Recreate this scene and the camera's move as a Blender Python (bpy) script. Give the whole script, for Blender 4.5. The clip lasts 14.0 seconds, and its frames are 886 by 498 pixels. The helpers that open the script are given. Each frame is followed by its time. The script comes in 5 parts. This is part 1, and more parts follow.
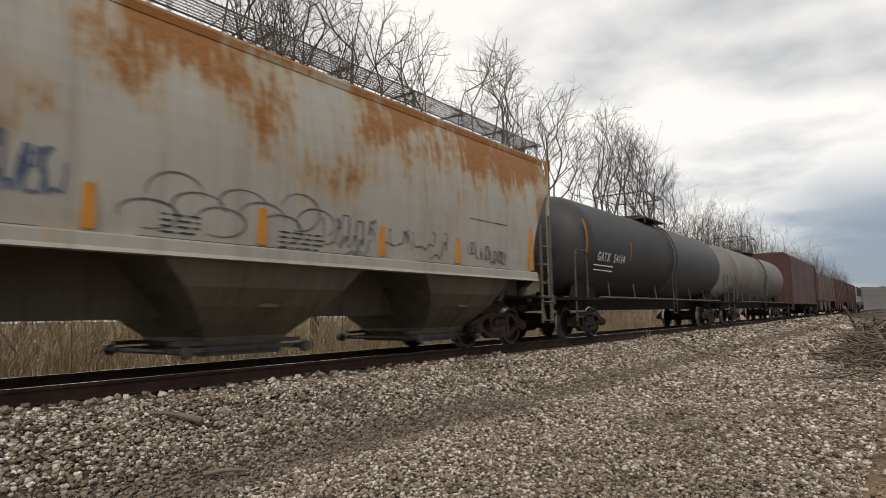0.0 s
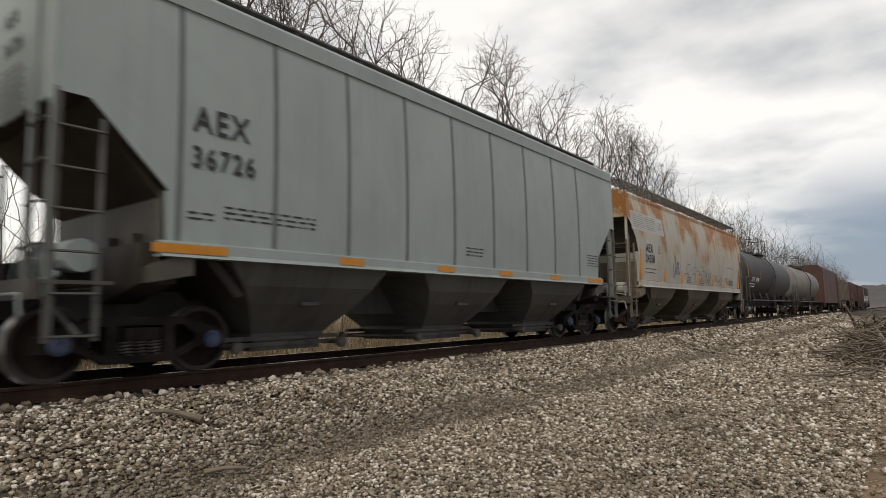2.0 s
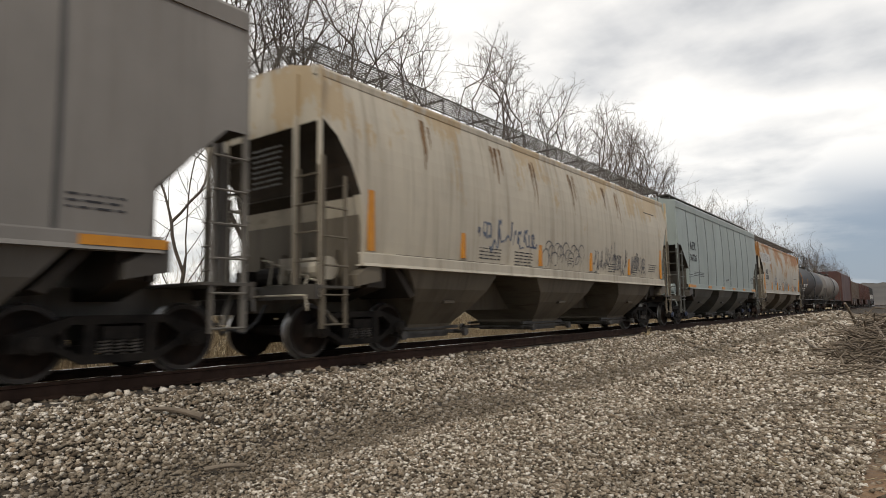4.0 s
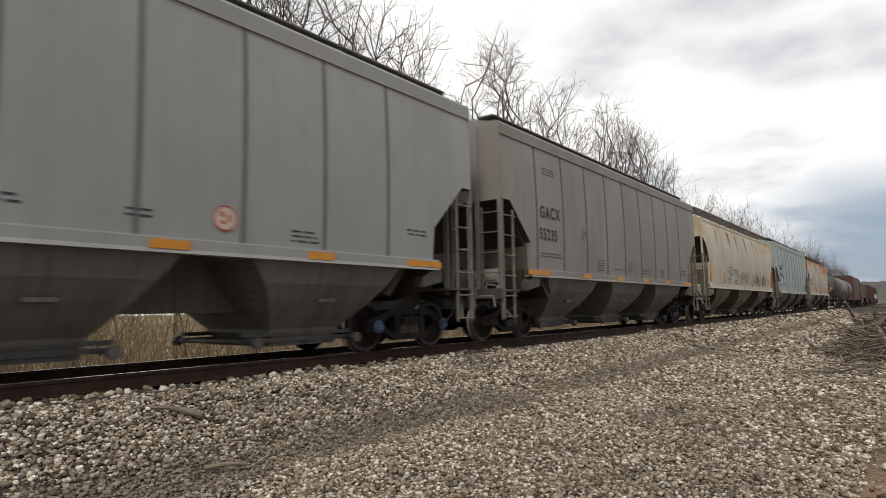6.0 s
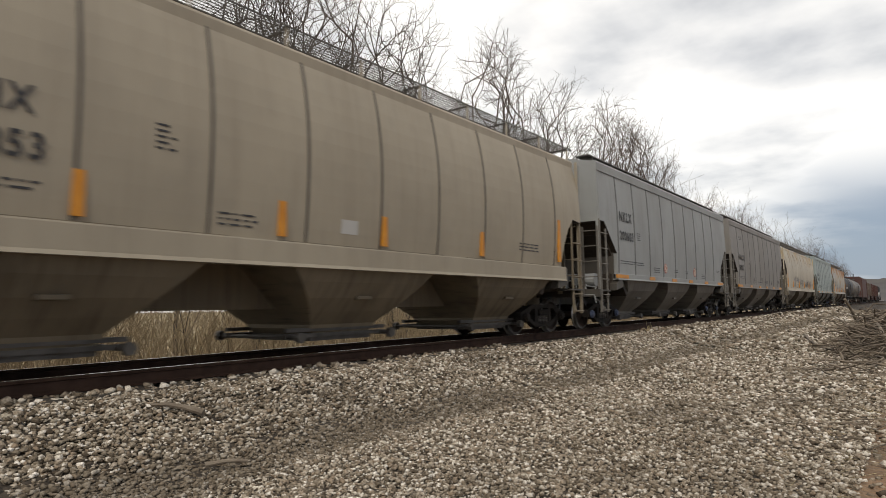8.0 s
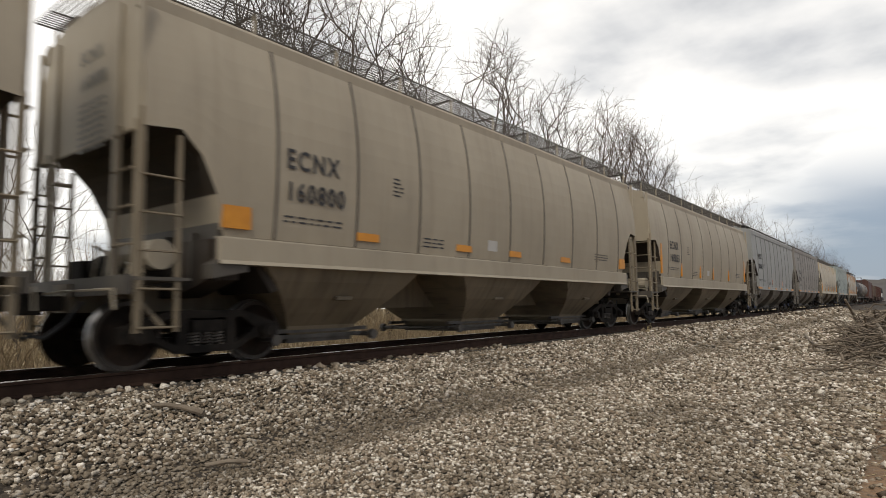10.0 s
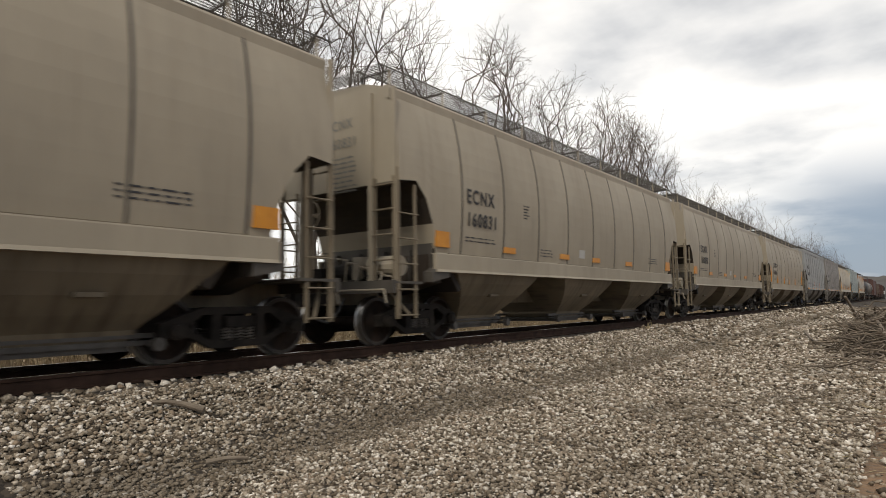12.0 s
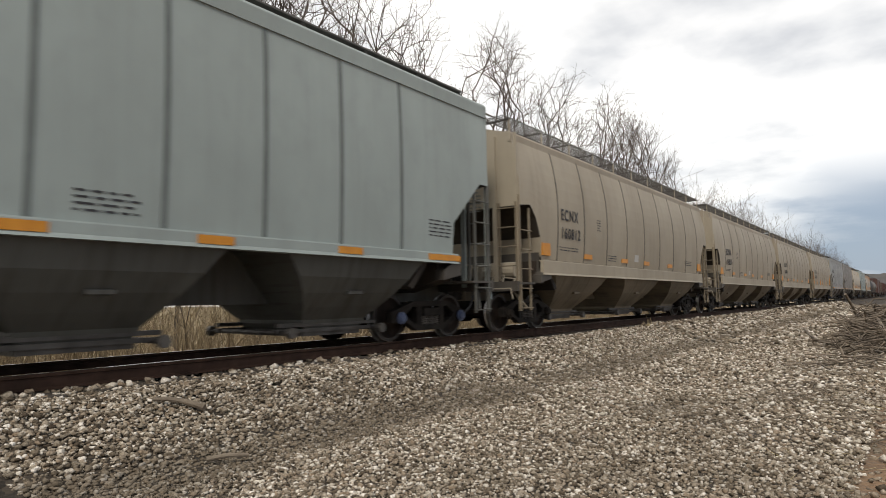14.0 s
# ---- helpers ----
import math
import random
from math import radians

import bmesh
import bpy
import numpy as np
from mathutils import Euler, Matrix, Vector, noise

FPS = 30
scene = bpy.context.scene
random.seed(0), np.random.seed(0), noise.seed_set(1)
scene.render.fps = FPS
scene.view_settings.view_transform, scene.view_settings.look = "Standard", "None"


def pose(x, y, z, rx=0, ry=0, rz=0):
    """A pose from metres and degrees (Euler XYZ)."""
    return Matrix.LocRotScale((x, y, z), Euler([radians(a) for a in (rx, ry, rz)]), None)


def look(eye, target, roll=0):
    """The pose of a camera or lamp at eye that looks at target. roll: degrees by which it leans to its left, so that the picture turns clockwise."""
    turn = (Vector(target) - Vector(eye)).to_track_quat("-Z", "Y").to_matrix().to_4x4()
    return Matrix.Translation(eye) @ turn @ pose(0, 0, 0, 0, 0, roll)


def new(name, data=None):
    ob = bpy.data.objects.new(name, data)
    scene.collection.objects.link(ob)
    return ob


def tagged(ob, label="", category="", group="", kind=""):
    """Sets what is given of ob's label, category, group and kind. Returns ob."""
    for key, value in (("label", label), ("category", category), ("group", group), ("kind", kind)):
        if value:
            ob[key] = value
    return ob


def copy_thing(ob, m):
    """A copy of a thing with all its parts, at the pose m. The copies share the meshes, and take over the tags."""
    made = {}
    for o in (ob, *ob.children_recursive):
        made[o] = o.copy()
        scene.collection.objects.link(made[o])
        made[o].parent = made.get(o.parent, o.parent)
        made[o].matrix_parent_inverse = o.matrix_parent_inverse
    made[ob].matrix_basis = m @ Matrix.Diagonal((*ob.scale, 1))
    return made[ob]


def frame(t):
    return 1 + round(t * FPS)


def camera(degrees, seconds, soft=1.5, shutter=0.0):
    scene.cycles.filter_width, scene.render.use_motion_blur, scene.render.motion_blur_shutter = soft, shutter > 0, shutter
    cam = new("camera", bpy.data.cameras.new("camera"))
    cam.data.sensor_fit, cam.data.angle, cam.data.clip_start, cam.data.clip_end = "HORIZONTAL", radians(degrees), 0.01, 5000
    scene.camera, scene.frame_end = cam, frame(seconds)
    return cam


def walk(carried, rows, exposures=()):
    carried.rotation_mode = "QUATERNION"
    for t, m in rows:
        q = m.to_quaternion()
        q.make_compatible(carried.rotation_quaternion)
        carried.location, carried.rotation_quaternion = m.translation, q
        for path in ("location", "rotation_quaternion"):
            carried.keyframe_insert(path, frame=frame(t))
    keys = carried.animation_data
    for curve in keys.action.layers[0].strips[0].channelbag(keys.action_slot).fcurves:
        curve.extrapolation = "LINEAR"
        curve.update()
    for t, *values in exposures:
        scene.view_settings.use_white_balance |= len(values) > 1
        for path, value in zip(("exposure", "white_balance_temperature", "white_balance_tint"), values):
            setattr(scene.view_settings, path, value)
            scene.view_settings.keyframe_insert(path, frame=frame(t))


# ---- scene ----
# Track along +Y, its centre at x = 0, rail tops at z = 0; the train leaves towards +Y.
EYE = (8.465, 0.0, 0.724)
SPEED = 10.68
DURATION = 14.0


def aim(yaw, pitch):
    a, b = radians(yaw), radians(pitch)
    way = Vector((-math.sin(a) * math.cos(b), math.cos(a) * math.cos(b), math.sin(b)))
    return look(EYE, Vector(EYE) + way, -0.93)


cam = camera(72.57, DURATION, soft=0.5, shutter=0.25)
AIM = [
    (0.0, 37.48, 6.17), (0.5, 37.48, 6.27), (1.0, 37.49, 6.09), (1.5, 37.49, 6.00), (2.0, 37.50, 6.00), (2.5, 37.50, 5.84),
    (3.0, 37.51, 5.82), (5.5, 37.53, 5.74), (6.0, 37.53, 5.66), (6.5, 37.54, 5.33), (7.0, 37.54, 5.39), (7.5, 37.54, 5.33),
    (8.0, 37.55, 5.41), (10.5, 37.57, 5.49), (11.0, 37.57, 5.63), (11.5, 37.58, 5.65), (12.0, 37.58, 5.17), (12.5, 37.59, 4.93),
    (13.0, 37.59, 4.82), (13.5, 37.59, 5.07), (14.0, 37.60, 4.93),
]
walk(cam, [(t, aim(y, p)) for t, y, p in AIM], exposures=[(0.0, 0.0, 6950, 10), (3.0, 0.02, 6950, 10), (5.5, 0.22, 6850, 10), (8.0, 0.18, 6900, 10), (11.5, 0.16, 6950, 10), (13.0, 0.12, 6950, 10), (13.5, 0.26, 6900, 10), (14.0, 0.32, 6850, 10)])

# ---- world, sun ----
SUN_EL, SUN_AZ = 42.0, 155.0
world = bpy.data.worlds.new("sky")
scene.world = world
world.use_nodes = True


def build_world():
    nt = world.node_tree
    nt.nodes.clear()
    N = nt.nodes.new
    L = nt.links.new
    out, bg = N("ShaderNodeOutputWorld"), N("ShaderNodeBackground")
    sky = N("ShaderNodeTexSky")
    sky.sky_type, sky.sun_disc = "NISHITA", False
    sky.sun_elevation, sky.sun_rotation = radians(SUN_EL), radians(SUN_AZ)
    co, sep = N("ShaderNodeTexCoord"), N("ShaderNodeSeparateXYZ")
    L(co.outputs["Generated"], sep.inputs[0])
    # project the directions on a flat cloud deck
    add = N("ShaderNodeMath"); add.operation = "ADD"; add.inputs[1].default_value = 0.16
    mx = N("ShaderNodeMath"); mx.operation = "MAXIMUM"; mx.inputs[1].default_value = 0.0
    L(sep.outputs["Z"], mx.inputs[0]); L(mx.outputs[0], add.inputs[0])
    deck = N("ShaderNodeVectorMath"); deck.operation = "DIVIDE"
    comb = N("ShaderNodeCombineXYZ")
    for k in range(3):
        L(add.outputs[0], comb.inputs[k])
    L(co.outputs["Generated"], deck.inputs[0]); L(comb.outputs[0], deck.inputs[1])
    flat = N("ShaderNodeVectorMath"); flat.operation = "MULTIPLY"
    flat.inputs[1].default_value = (1.0, 1.0, 0.0)
    L(deck.outputs[0], flat.inputs[0])
    n1, n2 = N("ShaderNodeTexNoise"), N("ShaderNodeTexNoise")
    n1.inputs["Scale"].default_value, n1.inputs["Detail"].default_value = 1.2, 6.0
    n1.inputs["Roughness"].default_value = 0.52
    n2.inputs["Scale"].default_value, n2.inputs["Detail"].default_value = 0.35, 2.0
    off = N("ShaderNodeVectorMath"); off.operation = "ADD"; off.inputs[1].default_value = (0.6, 1.9, 0.0)
    L(flat.outputs[0], off.inputs[0])
    L(off.outputs[0], n1.inputs["Vector"]); L(off.outputs[0], n2.inputs["Vector"])
    mixn = N("ShaderNodeMath"); mixn.operation = "MULTIPLY_ADD"; mixn.inputs[1].default_value = 0.5
    L(n2.outputs["Fac"], mixn.inputs[0])
    half = N("ShaderNodeMath"); half.operation = "MULTIPLY"; half.inputs[1].default_value = 0.6
    L(n1.outputs["Fac"], half.inputs[0]); L(half.outputs[0], mixn.inputs[2])
    ramp = N("ShaderNodeValToRGB")
    el = ramp.color_ramp.elements
    el[0].position, el[0].color = 0.45, (0.34, 0.37, 0.43, 1)
    el[1].position, el[1].color = 0.60, (1.08, 1.08, 1.08, 1)
    mid = el.new(0.53); mid.color = (0.76, 0.78, 0.81, 1)
    # the cover thins out towards -X, and a slate-blue bank stands low over the far end of the line
    thin = N("ShaderNodeMath"); thin.operation = "MULTIPLY_ADD"; thin.inputs[1].default_value = -0.10
    L(sep.outputs["X"], thin.inputs[0]); L(mixn.outputs[0], thin.inputs[2])
    level = thin.outputs[0]
    # heavier grey rolls in the cover: centre and reach in the sky (across, up), depth
    for cx, cz, rx, rz, depth in ((-0.22, 0.45, 0.28, 0.06, 0.06), (-0.04, 0.335, 0.17, 0.05, 0.085), (-0.11, 0.245, 0.14, 0.026, 0.055)):
        dx, dz = N("ShaderNodeMath"), N("ShaderNodeMath")
        sx, sz, both, low = (N("ShaderNodeMath") for _ in range(4))
        for d, axis, c, r in ((dx, "X", cx, rx), (dz, "Z", cz, rz)):
            d.operation, d.inputs[1].default_value, d.inputs[2].default_value = "MULTIPLY_ADD", 1.0 / r, -c / r
            L(sep.outputs[axis], d.inputs[0])
        sx.operation, sz.operation = "MULTIPLY", "MULTIPLY_ADD"
        L(dx.outputs[0], sx.inputs[0]); L(dx.outputs[0], sx.inputs[1])
        L(dz.outputs[0], sz.inputs[0]); L(dz.outputs[0], sz.inputs[1]); L(sx.outputs[0], sz.inputs[2])
        both.operation, both.inputs[1].default_value = "MULTIPLY_ADD", -2.4
        L(n1.outputs["Fac"], both.inputs[0]); L(sz.outputs[0], both.inputs[2])
        mr = N("ShaderNodeMapRange"); mr.interpolation_type = "SMOOTHSTEP"
        mr.inputs["From Min"].default_value, mr.inputs["From Max"].default_value = 0.6, -1.5
        mr.inputs["To Min"].default_value, mr.inputs["To Max"].default_value = 0.0, depth
        L(both.outputs[0], mr.inputs["Value"])
        low.operation = "SUBTRACT"
        L(level, low.inputs[0]); L(mr.outputs[0], low.inputs[1])
        level = low.outputs[0]
    L(level, ramp.inputs[0])
    bx, bz, bank = N("ShaderNodeMapRange"), N("ShaderNodeMapRange"), N("ShaderNodeMath")
    bx.interpolation_type = bz.interpolation_type = "SMOOTHSTEP"
    wob = N("ShaderNodeMath"); wob.operation = "MULTIPLY_ADD"; wob.inputs[1].default_value = 0.55
    L(n1.outputs["Fac"], wob.inputs[0]); L(sep.outputs["X"], wob.inputs[2])
    bx.inputs["From Min"].default_value, bx.inputs["From Max"].default_value = 0.02, 0.26
    bz.inputs["From Min"].default_value, bz.inputs["From Max"].default_value = 0.24, 0.10
    L(wob.outputs[0], bx.inputs["Value"]); L(sep.outputs["Z"], bz.inputs["Value"])
    bank.operation = "MULTIPLY"
    L(bx.outputs[0], bank.inputs[0]); L(bz.outputs[0], bank.inputs[1])
    cloud = N("ShaderNodeMix"); cloud.data_type = "RGBA"
    L(bank.outputs[0], cloud.inputs["Factor"]); L(ramp.outputs["Color"], cloud.inputs["A"])
    cloud.inputs["B"].default_value = (0.27, 0.34, 0.45, 1)
    # thin breaks where the blue of the upper sky comes through
    dim = N("ShaderNodeVectorMath"); dim.operation = "SCALE"; dim.inputs["Scale"].default_value = 0.1
    L(sky.outputs[0], dim.inputs[0])
    mixc = N("ShaderNodeMix"); mixc.data_type = "RGBA"
    mixc.inputs["Factor"].default_value = 0.88
    L(dim.outputs[0], mixc.inputs["A"]); L(cloud.outputs["Result"], mixc.inputs["B"])
    L(mixc.outputs["Result"], bg.inputs["Color"])
    bg.inputs["Strength"].default_value = 1.0
    L(bg.outputs[0], out.inputs[0])


build_world()
sun_data = bpy.data.lights.new("sun", "SUN")
sun_data.energy, sun_data.angle, sun_data.color = 1.5, radians(14), (1.0, 0.96, 0.9)
sun = new("sun", sun_data)
sun.matrix_world = look((30, 10, 40), (30 - 30 * math.sin(radians(SUN_AZ)), 10 - 30 * math.cos(radians(SUN_AZ)), 40 - 30 * math.tan(radians(SUN_EL))))


# ---- materials ----
def nodes_of(name):
    m = bpy.data.materials.new(name)
    m.use_nodes = True
    nt = m.node_tree
    return m, nt, nt.nodes["Principled BSDF"], nt.nodes.new, nt.links.new


def ramp_of(nt, stops):
    r = nt.nodes.new("ShaderNodeValToRGB")
    e = r.color_ramp.elements
    while len(e) < len(stops):
        e.new(0.5)
    for k, (p, c) in enumerate(stops):
        e[k].position, e[k].color = p, (*c, 1)
    return r


def surface(name, a, b, scale=3.0, rough=0.6, metal=0.0, bump=0.1, fine=40.0, stretch=(1, 1, 1), random_tone=0.0, island=False, spots=None, shine=0.5):
    """Two tones in broad patches, fine grain in relief."""
    m, nt, p, N, L = nodes_of(name)
    co, mp = N("ShaderNodeTexCoord"), N("ShaderNodeMapping")
    mp.inputs["Scale"].default_value = stretch
    L(co.outputs["Object"], mp.inputs["Vector"])
    n1, n2 = N("ShaderNodeTexNoise"), N("ShaderNodeTexNoise")
    n1.inputs["Scale"].default_value, n1.inputs["Detail"].default_value = scale, 6
    n2.inputs["Scale"].default_value, n2.inputs["Detail"].default_value = fine, 4
    L(mp.outputs[0], n1.inputs["Vector"]); L(mp.outputs[0], n2.inputs["Vector"])
    r = ramp_of(nt, [(0.32, a), (0.68, b)])
    L(n1.outputs["Fac"], r.inputs[0])
    col = r.outputs["Color"]
    if spots:
        m2, rs = N("ShaderNodeMix"), ramp_of(nt, [(0.58, (0, 0, 0)), (0.68, (1, 1, 1))])
        m2.data_type = "RGBA"
        L(n2.outputs["Fac"], rs.inputs[0]); L(rs.outputs["Color"], m2.inputs["Factor"])
        L(col, m2.inputs["A"]); m2.inputs["B"].default_value = (*spots, 1)
        col = m2.outputs["Result"]
    if random_tone:
        src = N("ShaderNodeNewGeometry").outputs["Random Per Island"] if island else N("ShaderNodeObjectInfo").outputs["Random"]
        mr, hs = N("ShaderNodeMapRange"), N("ShaderNodeHueSaturation")
        mr.inputs["To Min"].default_value, mr.inputs["To Max"].default_value = 1 - random_tone, 1 + random_tone
        L(src, mr.inputs["Value"]); L(mr.outputs[0], hs.inputs["Value"]); L(col, hs.inputs["Color"])
        col = hs.outputs["Color"]
    L(col, p.inputs["Base Color"])
    p.inputs["Roughness"].default_value, p.inputs["Metallic"].default_value = rough, metal
    p.inputs["Specular IOR Level"].default_value = shine
    if bump:
        bp = N("ShaderNodeBump")
        bp.inputs["Strength"].default_value, bp.inputs["Distance"].default_value = bump, 0.01
        L(n2.outputs["Fac"], bp.inputs["Height"]); L(bp.outputs[0], p.inputs["Normal"])
    return m


def car_paint(name, base, dirt, streak=(0.09, 0.06, 0.04), amount=0.25, rust=None, rust_cover=0.0, rough=0.55, shine=0.4):
    """Painted steel: broad fading, vertical dirt streaks from the eaves, and rust patches that run down."""
    m, nt, p, N, L = nodes_of(name)
    co = N("ShaderNodeTexCoord")

    def tex(sc, scale, detail=5):
        mp, n = N("ShaderNodeMapping"), N("ShaderNodeTexNoise")
        mp.inputs["Scale"].default_value = sc
        n.inputs["Scale"].default_value, n.inputs["Detail"].default_value = scale, detail
        L(co.outputs["Object"], mp.inputs["Vector"]); L(mp.outputs[0], n.inputs["Vector"])
        return n.outputs["Fac"]

    def mix(fac, a, b):
        x = N("ShaderNodeMix"); x.data_type = "RGBA"
        L(fac, x.inputs["Factor"])
        L(a, x.inputs["A"])
        if isinstance(b, tuple):
            x.inputs["B"].default_value = (*b, 1)
        else:
            L(b, x.inputs["B"])
        return x.outputs["Result"]

    def band(src, lo, hi, top=1.0):
        r = ramp_of(nt, [(lo, (0, 0, 0)), (hi, (top, top, top))])
        L(src, r.inputs[0])
        return r.outputs["Color"]

    p.inputs["Specular IOR Level"].default_value = shine
    broad, fine = tex((1, 1, 0.6), 0.9, 8), tex((1, 1, 1), 22.0, 4)
    r0 = ramp_of(nt, [(0.3, base), (0.72, dirt)])
    L(broad, r0.inputs[0])
    col = r0.outputs["Color"]
    runs = tex((1, 3.2, 0.16), 1.6, 6)
    col = mix(band(runs, 0.5, 0.78, amount), col, streak)
    # thin runs, and splashed dust that gathers in blotches
    thin = tex((1, 14.0, 0.25), 1.4, 5)
    col = mix(band(thin, 0.56, 0.74, amount * 0.8), col, streak)
    blot = tex((1, 1.3, 0.9), 2.4, 9)
    col = mix(band(blot, 0.52, 0.75, 0.22), col, tuple(0.55 * c + 0.05 for c in dirt))
    if rust:
        patch, drip = tex((1, 0.55, 0.5), 1.25, 11), tex((1, 4.0, 0.5), 1.6, 10)
        sep, mr = N("ShaderNodeSeparateXYZ"), N("ShaderNodeMapRange")
        L(co.outputs["Object"], sep.inputs[0]); L(sep.outputs["Z"], mr.inputs["Value"])
        mr.inputs["From Min"].default_value, mr.inputs["From Max"].default_value = 2.2, 4.6
        mr.inputs["To Min"].default_value, mr.inputs["To Max"].default_value = -0.13, 0.11
        s1, s2 = N("ShaderNodeMath"), N("ShaderNodeMath")
        s1.operation, s2.operation = "ADD", "MULTIPLY_ADD"
        L(patch, s1.inputs[0]); L(mr.outputs[0], s1.inputs[1])
        s2.inputs[1].default_value = 0.25
        L(drip, s2.inputs[0]); L(s1.outputs[0], s2.inputs[2])
        s3, s4 = N("ShaderNodeMath"), N("ShaderNodeMath")
        s3.operation = s4.operation = "MULTIPLY_ADD"
        s3.inputs[1].default_value, s4.inputs[1].default_value = 0.32, 0.16
        L(tex((1, 11.0, 0.8), 1.8, 8), s3.inputs[0]); L(s2.outputs[0], s3.inputs[2])
        L(tex((1, 1, 1), 9.0, 8), s4.inputs[0]); L(s3.outputs[0], s4.inputs[2])
        s2 = s4
        edge = 1.0 - rust_cover
        rr = ramp_of(nt, [(0.3, rust), (0.7, tuple(c * 0.5 for c in rust))])
        L(fine, rr.inputs[0])
        col = mix(band(s2.outputs[0], edge - 0.11, edge + 0.02, 0.55), col, (0.40, 0.26, 0.10))
        col = mix(band(s2.outputs[0], edge - 0.01, edge + 0.07, 0.95), col, rr.outputs["Color"])
    L(col, p.inputs["Base Color"])
    rg = N("ShaderNodeMapRange")
    rg.inputs["To Min"].default_value, rg.inputs["To Max"].default_value = rough - 0.12, rough + 0.15
    L(broad, rg.inputs["Value"]); L(rg.outputs[0], p.inputs["Roughness"])
    bp, bp2 = N("ShaderNodeBump"), N("ShaderNodeBump")
    bp.inputs["Strength"].default_value, bp.inputs["Distance"].default_value = 0.12, 0.004
    bp2.inputs["Strength"].default_value, bp2.inputs["Distance"].default_value = 0.35, 0.03
    L(fine, bp.inputs["Height"]); L(broad, bp2.inputs["Height"])
    L(bp2.outputs[0], bp.inputs["Normal"]); L(bp.outputs[0], p.inputs["Normal"])
    return m


M = {
    "rail_head": surface("polished_rail_steel", (0.68, 0.67, 0.65), (0.8, 0.79, 0.77), 6, 0.2, 1.0, 0.03),
    "rail": surface("brown_rail_steel", (0.036, 0.02, 0.014), (0.066, 0.037, 0.026), 4, 0.8, 0.0, 0.3, shine=0.2),
    "tie": surface("creosote_timber", (0.035, 0.028, 0.022), (0.09, 0.075, 0.06), 3, 0.9, 0, 0.6, 30, (1, 8, 8)),
    "truck": surface("grimy_cast_steel", (0.009, 0.0078, 0.007), (0.028, 0.023, 0.019), 5, 0.8, 0.0, 0.4, shine=0.18),
    "truck_brown": surface("rusty_cast_steel", (0.028, 0.019, 0.015), (0.07, 0.044, 0.033), 5, 0.8, 0.0, 0.4, shine=0.2),
    "spring": surface("dusty_spring_steel", (0.07, 0.062, 0.055), (0.13, 0.115, 0.1), 6, 0.6, 0.3, 0.1),
    "wheel": surface("worn_wheel_steel", (0.014, 0.011, 0.0095), (0.03, 0.02, 0.015), 6, 0.8, 0.0, 0.2, shine=0.15),
    "tread": surface("bright_wheel_tread", (0.35, 0.34, 0.33), (0.5, 0.49, 0.47), 8, 0.35, 1.0, 0.05),
    "rim": surface("rubbed_wheel_rim", (0.022, 0.018, 0.015), (0.06, 0.05, 0.042), 5, 0.55, 0.2, 0.1),
    "black": surface("black_steel", (0.02, 0.02, 0.021), (0.04, 0.04, 0.04), 4, 0.55, 0.0, 0.1),
    "orange": surface("amber_reflective_sheet", (0.50, 0.19, 0.012), (0.60, 0.25, 0.02), 5, 0.4, 0, 0.05),
    "ink": surface("black_stencil_paint", (0.018, 0.018, 0.02), (0.035, 0.035, 0.04), 8, 0.6, 0, 0.05),
    "white": surface("white_stencil_paint", (0.66, 0.66, 0.64), (0.78, 0.78, 0.76), 6, 0.6, 0, 0.05),
    "bark": surface("grey_brown_bark", (0.05, 0.04, 0.033), (0.11, 0.092, 0.076), 2.5, 0.9, 0, 0.6, 20, (1, 1, 0.3), random_tone=0.25),
    "twig": surface("bare_twigs", (0.062, 0.048, 0.039), (0.122, 0.098, 0.08), 1.0, 0.9, 0, 0, 10, random_tone=0.25),
}
M["p_rust"] = car_paint("rusted_cream_paint", (0.46, 0.44, 0.385), (0.38, 0.365, 0.325), rust=(0.38, 0.15, 0.026), rust_cover=0.1, amount=0.3)
M["p_teal"] = car_paint("pale_grey_green_paint", (0.325, 0.375, 0.36), (0.275, 0.315, 0.302), amount=0.12, streak=(0.1, 0.1, 0.09))
M["p_tan"] = car_paint("stained_cream_paint", (0.52, 0.47, 0.375), (0.44, 0.40, 0.325), amount=0.5, streak=(0.13, 0.08, 0.04), rust=(0.26, 0.13, 0.045), rust_cover=-0.06)
M["p_grey"] = car_paint("dusty_grey_paint", (0.245, 0.228, 0.206), (0.20, 0.186, 0.168), amount=0.2)
M["p_grey2"] = car_paint("pale_grey_paint", (0.30, 0.308, 0.30), (0.255, 0.26, 0.252), amount=0.12)
M["p_taupe"] = car_paint("taupe_paint", (0.355, 0.308, 0.232), (0.30, 0.26, 0.197), amount=0.15)
M["p_tank"] = car_paint("dull_black_tank_paint", (0.033, 0.034, 0.037), (0.052, 0.052, 0.054), amount=0.3, rough=0.55)
M["p_tank2"] = car_paint("dirty_grey_tank_paint", (0.20, 0.19, 0.175), (0.15, 0.14, 0.13), amount=0.5)
M["p_oxide"] = car_paint("oxide_red_paint", (0.085, 0.032, 0.025), (0.055, 0.026, 0.021), amount=0.3)
M["p_brown"] = car_paint("faded_brown_paint", (0.125, 0.095, 0.075), (0.085, 0.065, 0.053), amount=0.4)
M["seam"] = surface("dark_weld_seam", (0.06, 0.05, 0.04), (0.10, 0.088, 0.07), 3, 0.7, 0, 0.1)
